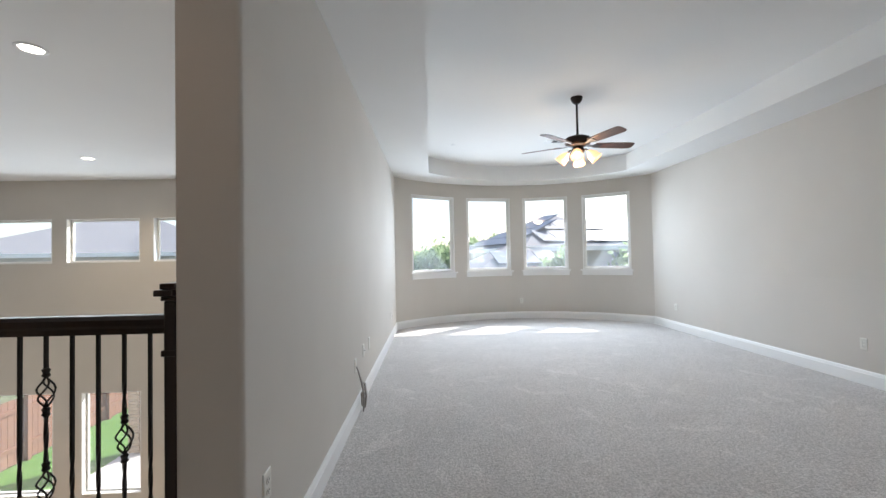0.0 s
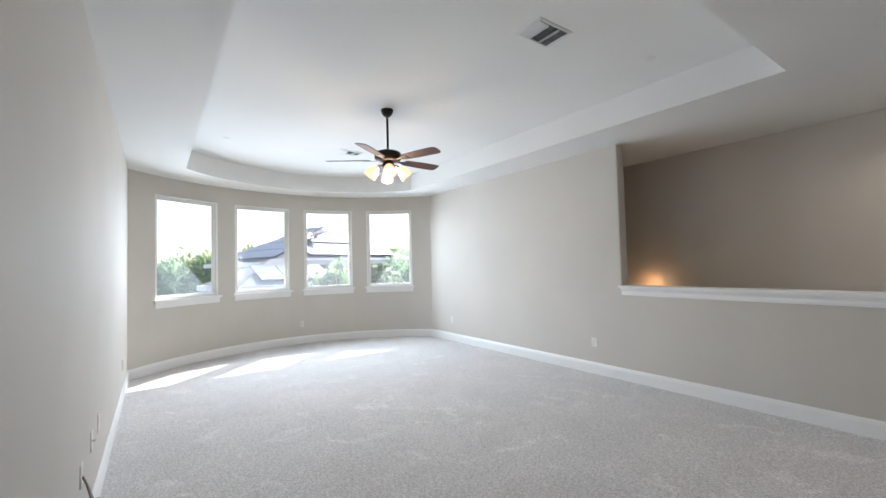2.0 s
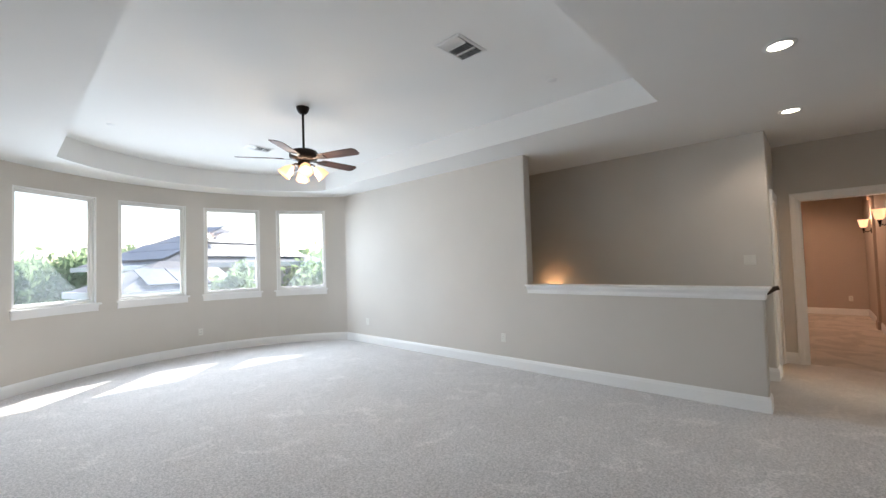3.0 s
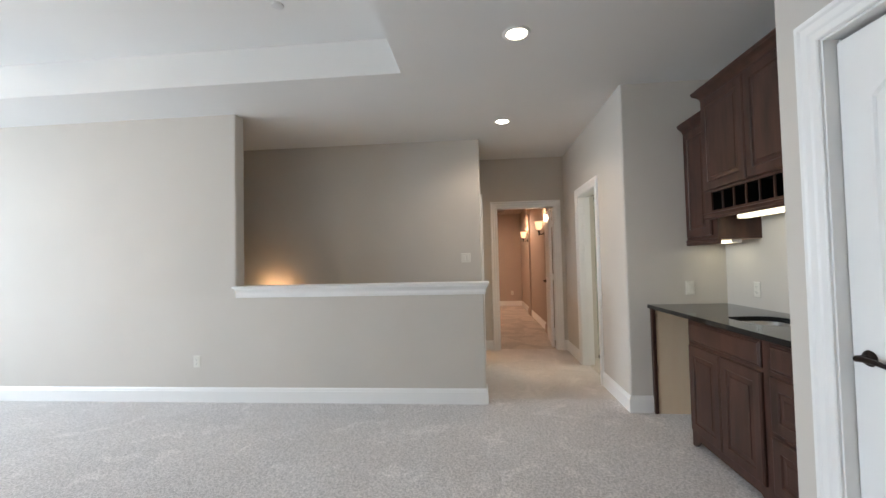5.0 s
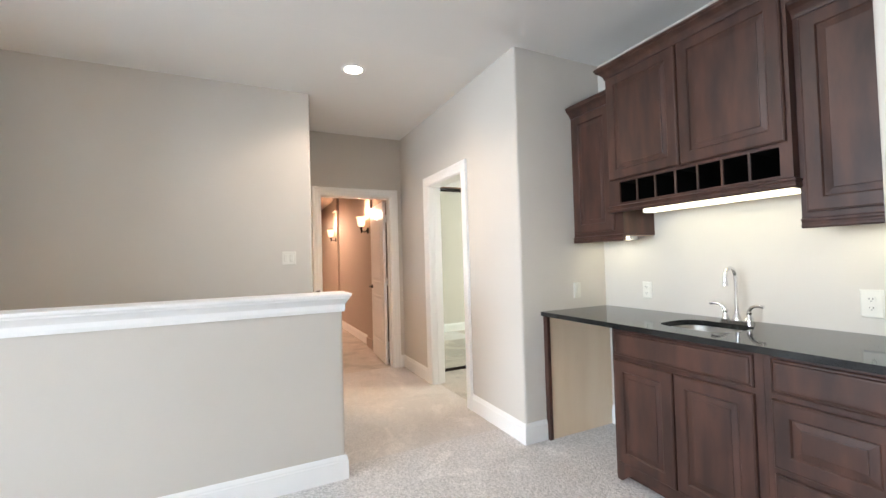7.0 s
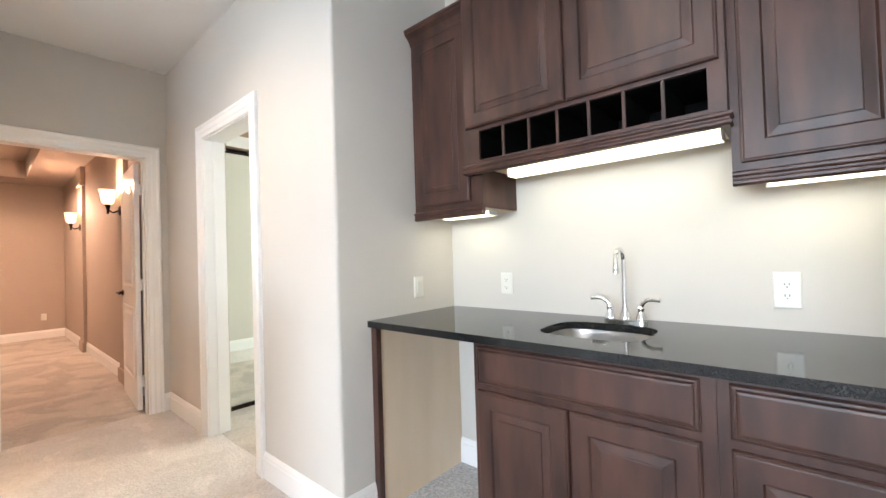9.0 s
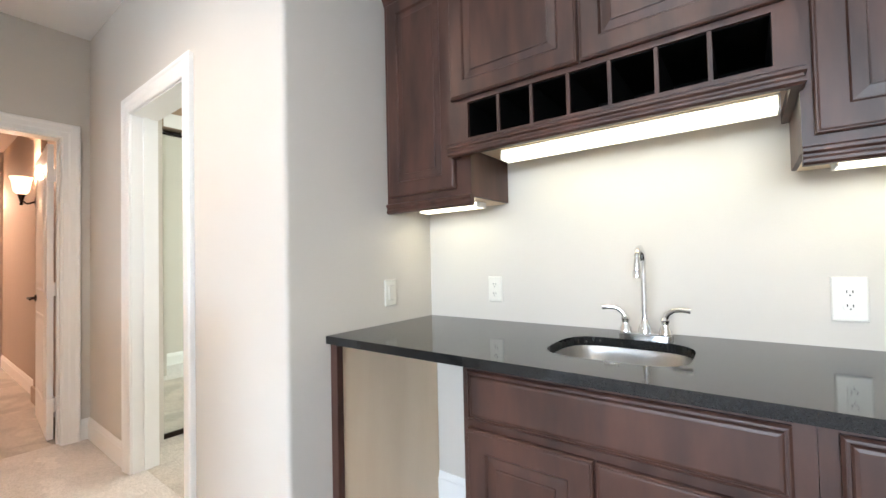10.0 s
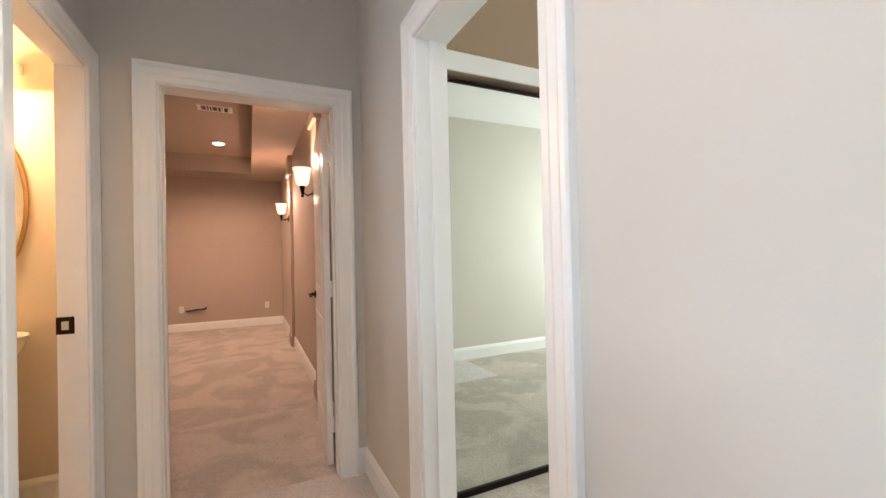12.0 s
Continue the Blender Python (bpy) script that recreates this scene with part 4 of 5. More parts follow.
def wall_cabinet(name, x0, x1, yf, z0, z1, doors, crown_sides, label, cubbies=0):
    c = base(name, pose(0, 0, 0), label, "cabinet", "bar cabinets")
    yb = -0.9895
    lip = z0 + 0.046
    bm = bmesh.new()
    if cubbies:
        cz0, cz1 = 1.650, 1.772
        box(bm, x0, x1, yb, yf, cz1 + 0.012, z1 - 0.06)
        part("bottom_rail", boxed(x0, x1, yb, yf, lip - 0.01, cz0), M_WOOD, c)
        part("stile", boxed(x0, x0 + 0.05, yb, yf, cz0, cz1 + 0.012), M_WOOD, c)
        part("stile", boxed(x1 - 0.085, x1, yb, yf, cz0, cz1 + 0.012), M_WOOD, c)
        part("back_panel", boxed(x0 + 0.05, x1 - 0.085, yb, yb + 0.02, cz0, cz1 + 0.012), M_WOOD, c)
    else:
        box(bm, x0, x1, yb, yf, lip - 0.01, z1 - 0.06)
    part("body", bm, M_WOOD, c)
    if cubbies:
        # Thin near-black sheets line the cubbies, darker than the wood fronts.
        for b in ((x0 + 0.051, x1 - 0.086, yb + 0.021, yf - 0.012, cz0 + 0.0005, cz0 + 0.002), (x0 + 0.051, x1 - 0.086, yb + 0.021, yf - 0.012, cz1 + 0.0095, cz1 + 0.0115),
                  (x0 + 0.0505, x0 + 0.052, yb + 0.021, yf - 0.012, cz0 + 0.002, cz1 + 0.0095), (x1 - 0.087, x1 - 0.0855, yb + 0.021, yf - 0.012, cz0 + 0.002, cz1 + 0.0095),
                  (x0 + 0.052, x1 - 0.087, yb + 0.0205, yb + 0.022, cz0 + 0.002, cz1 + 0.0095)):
            part("cubby_lining", boxed(*b), M_WOOD_IN, c, "near-black bottle cubby lining")
        for k in range(1, cubbies):
            x = x0 + 0.05 + (x1 - x0 - 0.135) * k / cubbies
            part("divider", boxed(x - 0.006, x + 0.006, yf - 0.012, yf - 0.002, cz0, cz1 + 0.012, bevel=0.001), M_WOOD, c)
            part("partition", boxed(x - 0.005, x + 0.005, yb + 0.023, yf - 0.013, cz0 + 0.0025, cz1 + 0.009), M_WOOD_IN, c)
    for x_a, x_b, za, zb in doors:
        panel_front("door", c, x_a, x_b, za, zb, yf, "dark raised-panel door")
    path = {"both": [(x1, yb, 0), (x1, yf, 0), (x0, yf, 0), (x0, yb, 0)], "low": [(x1, yf, 0), (x0, yf, 0), (x0, yb, 0)], "high": [(x1, yb, 0), (x1, yf, 0), (x0, yf, 0)], "none": [(x1, yf, 0), (x0, yf, 0)]}
    # walk so that the left side is outward
    p = path[crown_sides][::-1]
    bm = bmesh.new()
    sweep(bm, [(a, b, z1 - 0.078) for a, b, _ in p], (0, 0, 1), CROWN)
    box(bm, x0, x1, yb, yf, z1 - 0.0595, z1 - 0.02)
    part("crown", bm, M_WOOD, c)
    bm = bmesh.new()
    sweep(bm, [(a, b, z0) for a, b, _ in p], (0, 0, 1), LIGHTRAIL)
    part("light_rail", bm, M_WOOD, c)
    part("underside", boxed(x0 + 0.012, x1 - 0.012, yb + 0.002, yf - 0.019, lip - 0.0135, lip - 0.0105), M_PLY, c, "pale plywood underside")
    return c


wall_cabinet("wall_cabinet", 2.615, 3.640, -0.635, 1.590, 2.575, [(3.135, 3.625, 1.802, 2.49), (2.632, 3.128, 1.802, 2.49)], "both", "tall dark wood wall cabinet with bottle cubbies", 7)
wall_cabinet("wall_cabinet", 3.578, 4.028, -0.685, 1.405, 2.435, [(3.645, 4.005, 1.475, 2.35)], "none", "narrow dark wood wall cabinet beside the wall")
wall_cabinet("wall_cabinet", 2.204, 2.614, -0.685, 1.405, 2.435, [(2.225, 2.590, 1.475, 2.35)], "none", "narrow dark wood wall cabinet with a raised door")


def light_bar(x0, x1, y, z, k=1.0):
    b = base("cabinet_light", pose((x0 + x1) / 2, y, z), "lit white strip light under a wall cabinet", "light", "cabinet lights")
    w = (x1 - x0) / 2
    bm = bmesh.new()
    sweep(bm, [(-w, 0, 0), (w, 0, 0)], (0, 0, 1), [(-0.040, -0.008 * k), (-0.034, -0.008 * k), (-0.034, 0.028 * k), (0.030, 0.028 * k), (0.030, 0.034 * k), (-0.040, 0.034 * k)])
    part("housing", bm, M_TRIM, b, "white enamelled lamp housing")
    bm = bmesh.new()
    sweep(bm, [(-w + 0.006, 0, 0), (w - 0.006, 0, 0)], (0, 0, 1), [(-0.0335, -0.006 * k), (0.012, -0.006 * k), (0.024, 0.0), (0.030, 0.0275 * k), (-0.0335, 0.0275 * k)])
    part("diffuser", bm, M_TUBE, b, "glowing ribbed plastic diffuser")
    for x in (-w, w - 0.006):
        part("end_cap", boxed(x, x + 0.0055, -0.034, 0.031, -0.0075 * k, 0.0278 * k), M_TRIM, b)


light_bar(2.645, 3.495, -0.80, 1.588)
light_bar(3.63, 3.95, -0.84, 1.417, 0.58)
light_bar(2.26, 2.54, -0.84, 1.417, 0.58)

# base cabinets
YB = -0.372


def base_cabinet(name, x0, x1, label, open_top=False):
    c = base(name, pose(0, 0, 0), label, "cabinet", "bar cabinets")
    bm = bmesh.new()
    if open_top:
        box(bm, x0, x1, -0.9895, YB, 0.10, 0.735)
        part("top_rail", boxed(x0, x1, YB - 0.02, YB, 0.735, 0.883), M_WOOD, c)
        part("back_panel", boxed(x0, x1, -0.9895, -0.97, 0.735, 0.883), M_WOOD, c)
        part("side_panel", boxed(x0, x0 + 0.018, -0.97, YB - 0.02, 0.735, 0.883), M_WOOD, c)
        part("side_panel", boxed(x1 - 0.018, x1, -0.97, YB - 0.02, 0.735, 0.883), M_WOOD, c)
    else:
        box(bm, x0, x1, -0.9895, YB, 0.10, 0.883)
    part("body", bm, M_WOOD, c)
    # scalloped foot rail
    bm = bmesh.new()
    n, pts = 24, []
    for k in range(n + 1):
        u = k / n
        e = min(u, 1 - u) * (x1 - x0)
        z = 0.0 if e < 0.045 else min(0.06, 0.06 * math.sin(min(1, (e - 0.045) / 0.07) * math.pi / 2))
        pts.append((x0 + (x1 - x0) * u, z))
    lo0 = [bm.verts.new((x, YB - 0.0, z)) for x, z in pts] + [bm.verts.new((x1, YB, 0.0995)), bm.verts.new((x0, YB, 0.0995))]
    lo1 = [bm.verts.new((v.co.x, YB - 0.02, v.co.z)) for v in lo0]
    bm.faces.new(lo0)
    bm.faces.new(lo1[::-1])
    for k in range(len(lo0)):
        j = (k + 1) % len(lo0)
        bm.faces.new((lo0[k], lo0[j], lo1[j], lo1[k]))
    part("foot_rail", bm, M_WOOD, c)
    part("kick_board", boxed(x0 + 0.002, x1 - 0.002, -0.985, YB - 0.06, 0.0, 0.0995), M_WOOD, c)
    return c


c1 = base_cabinet("base_cabinet", 2.640, 3.425, "dark wood sink base cabinet with two doors", True)
panel_front("false_drawer", c1, 2.675, 3.405, 0.727, 0.868, YB, "", False)
panel_front("door", c1, 3.045, 3.405, 0.115, 0.702, YB)
panel_front("door", c1, 2.675, 3.038, 0.115, 0.702, YB)
c2 = base_cabinet("drawer_cabinet", 2.204, 2.639, "dark wood base cabinet with three drawers")
panel_front("drawer", c2, 2.230, 2.610, 0.727, 0.868, YB, "", False)
panel_front("drawer", c2, 2.230, 2.610, 0.425, 0.702, YB)
panel_front("drawer", c2, 2.230, 2.610, 0.115, 0.400, YB)
ep = base("end_panel", pose(0, 0, 0), "plywood end panel with a dark wood front edge", "panel")
part("board", boxed(4.000, 4.012, -0.985, -0.385, 0.0, 0.883), M_PLY, ep, "bare birch plywood board")
part("front_edge", boxed(3.990, 4.028, -0.3845, -0.355, 0.0, 0.883, bevel=0.002), M_WOOD, ep)

# counter with an undermount sink
SX, SY, SA, SB = 3.05, -0.655, 0.195, 0.165


def sink_outline(i, n=40):
    pts = []
    for k in range(n):
        t = 2 * math.pi * k / n
        c, s = math.cos(t), math.sin(t)
        pts.append((SX + (SA - i) * math.copysign(abs(c) ** 0.5, c), SY + (SB - i) * math.copysign(abs(s) ** 0.62, s)))
    return pts


bm = bmesh.new()
hole = sink_outline(0)
x0, x1, y0, y1 = 2.203, 4.028, -0.989, -0.335
n = len(hole)


def to_edge(p):
    dx, dy = p[0] - SX, p[1] - SY
    k = min((x1 - SX) / dx if dx > 1e-9 else 1e9, (x0 - SX) / dx if dx < -1e-9 else 1e9, (y1 - SY) / dy if dy > 1e-9 else 1e9, (y0 - SY) / dy if dy < -1e-9 else 1e9)
    return Vector((SX + dx * k, SY + dy * k))


rim = [to_edge(p) for p in hole]
corners = [Vector(p) for p in ((x0, y0), (x1, y0), (x1, y1), (x0, y1))]
zt, zb = 0.914, 0.884
for z, flip in ((zt, False), (zb, True)):
    vh = [bm.verts.new((p[0], p[1], z)) for p in hole]
    vr = [bm.verts.new((p.x, p.y, z)) for p in rim]
    for k in range(n):
        j = (k + 1) % n
        a, b = rim[k], rim[j]
        mid = [c for c in corners if min(abs(a.x - x0), abs(a.x - x1)) > 1e-6 and min(abs(b.x - x0), abs(b.x - x1)) < 1e-6 and abs(c.x - b.x) < 1e-6 and abs(c.y - a.y) < 1e-6 or
               min(abs(a.x - x0), abs(a.x - x1)) < 1e-6 and min(abs(b.x - x0), abs(b.x - x1)) > 1e-6 and abs(c.x - a.x) < 1e-6 and abs(c.y - b.y) < 1e-6]
        bm.faces.new([vh[k], vr[k]] + [bm.verts.new((c.x, c.y, z)) for c in mid] + [vr[j], vh[j]])
    if z == zt:
        top = vh
for k in range(n):
    j = (k + 1) % n
    lo = [bm.verts.new((hole[i][0], hole[i][1], zb)) for i in (k, j)]
    bm.faces.new((top[k], top[j], lo[1], lo[0]))
for a, b in ((0, 1), (1, 2), (2, 3), (3, 0)):
    a, b = corners[a], corners[b]
    bm.faces.new([bm.verts.new((p.x, p.y, z)) for p, z in ((a, zb), (b, zb), (b, zt), (a, zt))])
bmesh.ops.remove_doubles(bm, verts=bm.verts[:], dist=1e-5)
tagged(finish("bar_counter", bm, M_GRANITE), "polished black granite counter with an oval sink cutout", "counter")
sk = base("bar_sink", pose(0, 0, 0), "brushed steel oval undermount bar sink", "sink")
bm = bmesh.new()
loops = []
for ins, z in ((-0.015, 0.8835), (0.004, 0.8835), (0.008, 0.87), (0.012, 0.80), (0.03, 0.765), (0.07, 0.752), (0.13, 0.748)):
    loops.append([bm.verts.new((x, y, z)) for x, y in sink_outline(ins)])
for a, b in zip(loops, loops[1:]):
    for k in range(n):
        bm.faces.new((a[k], a[(k + 1) % n], b[(k + 1) % n], b[k]))
bm.faces.new(loops[-1])
part("bowl", bm, M_SINK, sk, "", True)
bm = bmesh.new()
lathe(bm, [(0.028, 0.7485), (0.028, 0.751), (0.018, 0.7515), (0.016, 0.749)], 20, Matrix.Translation((SX, SY, 0)))
part("drain", bm, M_CHROME, sk, "", True)


def faucet(x, y, z):
    f = base("faucet", pose(x, y, z), "chrome gooseneck bar faucet with two lever handles", "faucet")
    bm = bmesh.new()
    prism(bm, rounded([(-0.085, -0.024), (0.085, -0.024), (0.085, 0.024), (-0.085, 0.024)], (0, 1, 2, 3), 0.022), 0, 0.014)
    bmesh.ops.bevel(bm, geom=[e for e in bm.edges if all(v.co.z > 0.01 for v in e.verts)], offset=0.004, segments=2, affect="EDGES")
    part("base_plate", bm, M_CHROME, f, "", True)
    bm = bmesh.new()
    lathe(bm, [(0.022, 0.014), (0.021, 0.03), (0.014, 0.045), (0.012, 0.06)], 20)
    pts = [(0, 0, 0.05), (0, 0, 0.14), (0, 0, 0.255)]
    for k in range(1, 11):
        a = math.pi * k / 10
        pts.append((0, 0.048 - 0.048 * math.cos(a), 0.255 + 0.05 * math.sin(a)))
    pts.append((0, 0.098, 0.23))
    tube(bm, pts, 0.0095, 14)
    part("spout", bm, M_CHROME, f, "", True)
    bm = bmesh.new()
    lathe(bm, [(0.013, 0.0), (0.0135, 0.022), (0.011, 0.026)], 16, Matrix.Translation((0, 0.098, 0.207)))
    part("aerator", bm, M_CHROME, f, "", True)
    for s in (-1, 1):
        bm = bmesh.new()
        lathe(bm, [(0.021, 0.014), (0.020, 0.025), (0.013, 0.04), (0.012, 0.052), (0.015, 0.06), (0.010, 0.07)], 18, Matrix.Translation((s * 0.062, 0, 0)))
        tube(bm, [(s * 0.060, 0, 0.060), (s * 0.070, 0.003, 0.082), (s * 0.088, 0.006, 0.096), (s * 0.110, 0.009, 0.099), (s * 0.138, 0.010, 0.097)], [0.010, 0.009, 0.0085, 0.0085, 0.0095], 12)
        part("handle", bm, M_CHROME, f, "", True)


faucet(3.02, -0.895, 0.914)

# ---- overlook railing ----
rail = base("overlook_railing", pose(0, 0, 0), "dark wood railing with black twisted iron balusters", "railing")
RY = 1.505
bm = bmesh.new()
sweep(bm, [(-3.1, RY, 0), (-0.929, RY, 0)], (0, 0, 1), [(-0.030, 1.068), (0.030, 1.068), (0.030, 1.088), (0.034, 1.098), (0.034, 1.118), (0.022, 1.131), (-0.022, 1.131), (-0.034, 1.118), (-0.034, 1.098), (-0.030, 1.088)])
part("handrail", bm, M_RAILWOOD, rail)
bm = bmesh.new()
sweep(bm, [(-3.1, RY, 0), (-0.929, RY, 0)], (0, 0, 1), [(-0.035, 0.0), (0.035, 0.0), (0.035, 0.03), (0.028, 0.038), (-0.028, 0.038), (-0.035, 0.03)])
part("shoe_rail", bm, M_RAILWOOD, rail)
bm = bmesh.new()
px = -0.9095
box(bm, px - 0.0205, px + 0.0205, RY - 0.042, RY + 0.042, 0, 1.18, bevel=0.004)
for z, o in ((0.99, 0.030), (0.44, 0.034), (0.05, 0.036)):
    box(bm, px - o, px + 0.0205, RY - o - 0.015, RY + o + 0.015, z, z + 0.022, bevel=0.004)
part("newel_post", bm, M_RAILWOOD, rail)
bm = bmesh.new()
for o, z0, z1 in ((0.030, 1.1805, 1.197), (0.045, 1.1975, 1.220), (0.032, 1.2205, 1.242)):
    box(bm, px - o, px + 0.0205, RY - o - 0.015, RY + o + 0.015, z0, z1, bevel=0.004)
part("post_cap", bm, M_RAILWOOD, rail)


def basket(bm, x, y, z):
    for k in range(4):
        tube(bm, [(x + 0.026 * math.sin(math.pi * u / 10) * math.cos(k * math.pi / 2 + u * 0.35), y + 0.026 * math.sin(math.pi * u / 10) * math.sin(k * math.pi / 2 + u * 0.35), z - 0.055 + 0.011 * u) for u in range(11)], 0.0032, 6)
    for dz in (-0.068, 0.068):
        lathe(bm, [(0.008, -0.016), (0.013, -0.010), (0.009, 0.0), (0.013, 0.010), (0.008, 0.016)], 10, Matrix.Translation((x, y, z + dz)))


for k in range(22):
    x = -1.003 - 0.0889 * k
    if x < -3.05:
        break
    zs = {0: (), 1: (0.70,), 2: (), 3: (), 4: (0.869, 0.545), 5: ()}[k % 6]
    bm = bmesh.new()
    lo = 0.036
    for z in sorted(zs) + [None]:
        hi = 1.069 if z is None else z - 0.055
        steps = max(2, int((hi - lo) / 0.02))
        zs_bar = [lo + (hi - lo) * i / steps for i in range(steps + 1)]
        tube(bm, [(x, RY, v) for v in zs_bar], 0.0072, 4, twist=[17.5 * min(0.0, v - (0.90 if zs else 0.66)) for v in zs_bar])
        if z is not None:
            basket(bm, x, RY, z)
            lo = z + 0.055
    part("baluster", bm, M_IRON, rail)

# ---- stairs ----
for k in range(1, 15):
    st = structure("stair_step", boxed(XR + TH + 0.001, XH - 0.001, 1.30 + 0.26 * (k - 1), 1.30 + 0.26 * k + 0.03, -0.183 * k - 0.15, -0.183 * k, bevel=0.012), M_CARPET, "carpeted stair step going down", category="stair")
hr = base("stair_handrail", pose(0, 0, 0), "dark wood handrail on the stair wall", "handrail")
bm = bmesh.new()
sl = -0.183 / 0.26
tube(bm, [(XH - 0.05, 1.00, 1.045), (XH - 0.05, 1.04, 1.035)] + [(XH - 0.05, 1.04 + 0.25 * k, 1.035 + sl * 0.25 * k) for k in range(1, 14)], 0.026, 14)
part("rail", bm, M_RAILWOOD, hr, "", True)
for k in (0, 1, 2):
    y = 1.16 + 1.3 * k
    z = 1.035 + sl * (y - 1.04)
    bm = bmesh.new()
    tube(bm, [(XH, y, z - 0.07), (XH - 0.04, y, z - 0.065), (XH - 0.05, y, z - 0.02)], 0.007, 8)
    lathe(bm, [(0.03, 0.0), (0.03, 0.006), (0.012, 0.012)], 16, Matrix.Translation((XH, y, z - 0.07)) @ pose(0, 0, 0, 0, -90))
    part("bracket", bm, M_BRONZE, hr, "", True)


def sconce(x, y, z, rz, label):
    s = base("wall_sconce", pose(x, y, z, 0, 0, rz), label, "wall lamp", "wall sconces")
    bm = bmesh.new()
    lathe(bm, [(0.05, 0), (0.05, 0.008), (0.03, 0.016)], 20, pose(0, 0, -0.06, 90))
    tube(bm, [(0, -0.01, -0.06), (0, -0.06, -0.085), (0, -0.095, -0.06), (0, -0.10, -0.02)], 0.008, 8)
    lathe(bm, [(0.006, -0.10), (0.014, -0.09), (0.008, -0.078), (0.022, -0.02), (0.03, -0.005)], 16, Matrix.Translation((0, -0.10, 0)))
    part("arm", bm, M_BRONZE, s, "", True)
    bm = bmesh.new()
    lathe(bm, [(0.03, -0.005), (0.052, 0.02), (0.060, 0.07), (0.064, 0.11), (0.078, 0.145), (0.074, 0.145), (0.060, 0.11), (0.055, 0.07), (0.045, 0.02), (0.02, 0.003)], 24, Matrix.Translation((0, -0.10, 0)), cap=False)
    part("shade", bm, M_SHADE, s, "glowing frosted glass bell shade", True)
    bm = bmesh.new()
    bmesh.ops.create_uvsphere(bm, u_segments=12, v_segments=8, radius=0.025, matrix=Matrix.Translation((0, -0.10, 0.06)))
    part("bulb", bm, M_BULB, s, "", True)
    return s


sconce(XH, 3.70, 0.80, -90, "lit glass wall sconce low in the stairwell")

# ---- media room ----
for x in (7.77, 10.3):
    bm = bmesh.new()
    box(bm, x - 0.15, x + 0.15, -0.1299, -0.09, 0, 2.38)
    box(bm, x - 0.18, x + 0.18, -0.1298, -0.06, 2.3805, 2.43, bevel=0.01)
    box(bm, x - 0.165, x + 0.165, -0.1297, -0.075, 2.4305, 2.655)
    box(bm, x - 0.165, x + 0.165, -0.1296, -0.074, 0.0005, 0.142, bevel=0.004)
    structure("wall_pilaster", bm, M_MEDIA, "tan painted pilaster with a small capital", category="pilaster")
for x in (7.77, 10.3):
    sconce(x, -0.09, 1.85, 180, "lit glass wall sconce in the media room")
downlight(10.92, 0.81, 2.9295)
tp = plate("outlet", pose(12.35, 1.49, 0.38, 0, 0, -90), "white outlet plate on the tan wall")
plate("outlet", pose(12.35, 0.15, 0.37, 0, 0, -90), "white outlet plate on the tan wall")
bk = base("wall_bracket", pose(12.35, 1.27, 0.37), "dark metal bracket with loose cables on the wall", "bracket")
bm = bmesh.new()
tube(bm, [(0, 0.15, -0.02), (-0.05, 0.12, -0.02), (-0.06, 0.0, 0.0), (-0.06, -0.12, 0.0), (-0.09, -0.16, 0.03)], 0.014, 8)
part("arm", bm, M_IRON, bk, "", True)
bm = bmesh.new()
tube(bm, [(-0.01, 0.1, 0.0), (-0.05, 0.05, -0.05), (-0.07, -0.02, -0.03), (-0.05, -0.1, -0.01)], 0.008, 6)
part("cable", bm, M_GREYCABLE, bk, "", True)

# ---- powder room ----
om = base("oval_mirror", pose(6.95, 1.69, 1.55, 0, 0, -90), "oval wall mirror with a thin gold frame", "mirror")
oval = lambda i: [((0.245 - i) * math.cos(t * math.pi / 24), (0.46 - i) * math.sin(t * math.pi / 24)) for t in range(48)]
bm = bmesh.new()
rings_panel(bm, oval, [(0, 0.001), (0, 0.015), (0.006, 0.02), (0.014, 0.018), (0.016, 0.012)])
part("frame", bm, M_GOLD, om)
bm = bmesh.new()
rings_panel(bm, oval, [(0.017, 0.0125), (0.017, 0.0135)])
part("mirror_glass", bm, M_MIRROR, om)
pl = base("vanity_light", pose(6.95, 1.66, 2.24, 0, 0, -90), "lit glass vanity lamp above the oval mirror", "wall lamp")
part("back_plate", boxed(-0.20, 0.20, -0.02, 0.0, -0.03, 0.03, bevel=0.008), M_STEEL, pl)
for dx in (-0.13, 0.13):
    bm = bmesh.new()
    lathe(bm, [(0.02, 0.02), (0.03, 0.0), (0.045, -0.04), (0.05, -0.09), (0.058, -0.11), (0.054, -0.11), (0.045, -0.088), (0.04, -0.04)], 20, Matrix.Translation((dx, -0.09, -0.01)), cap=False)
    part("shade", bm, M_SHADE, pl, "", True)
    bm = bmesh.new()
    tube(bm, [(dx, -0.02, 0), (dx, -0.06, 0.03), (dx, -0.09, 0.015)], 0.008, 8)
    part("arm", bm, M_BRONZE, pl, "", True)
ps = base("pedestal_sink", pose(6.95, 1.655, 0, 0, 0, -90), "white porcelain pedestal sink", "sink")
bm = bmesh.new()
for_z = [(0.10, 0.63), (0.17, 0.71), (0.25, 0.82), (0.275, 0.88), (0.28, 0.905), (0.25, 0.905), (0.22, 0.85), (0.12, 0.79), (0.02, 0.78)]
lathe(bm, for_z, 32, Matrix.Translation((0, -0.24, 0)) @ Matrix.Diagonal((1, 0.84, 1, 1)))
part("basin", bm, M_PORCELAIN, ps, "", True)
bm = bmesh.new()
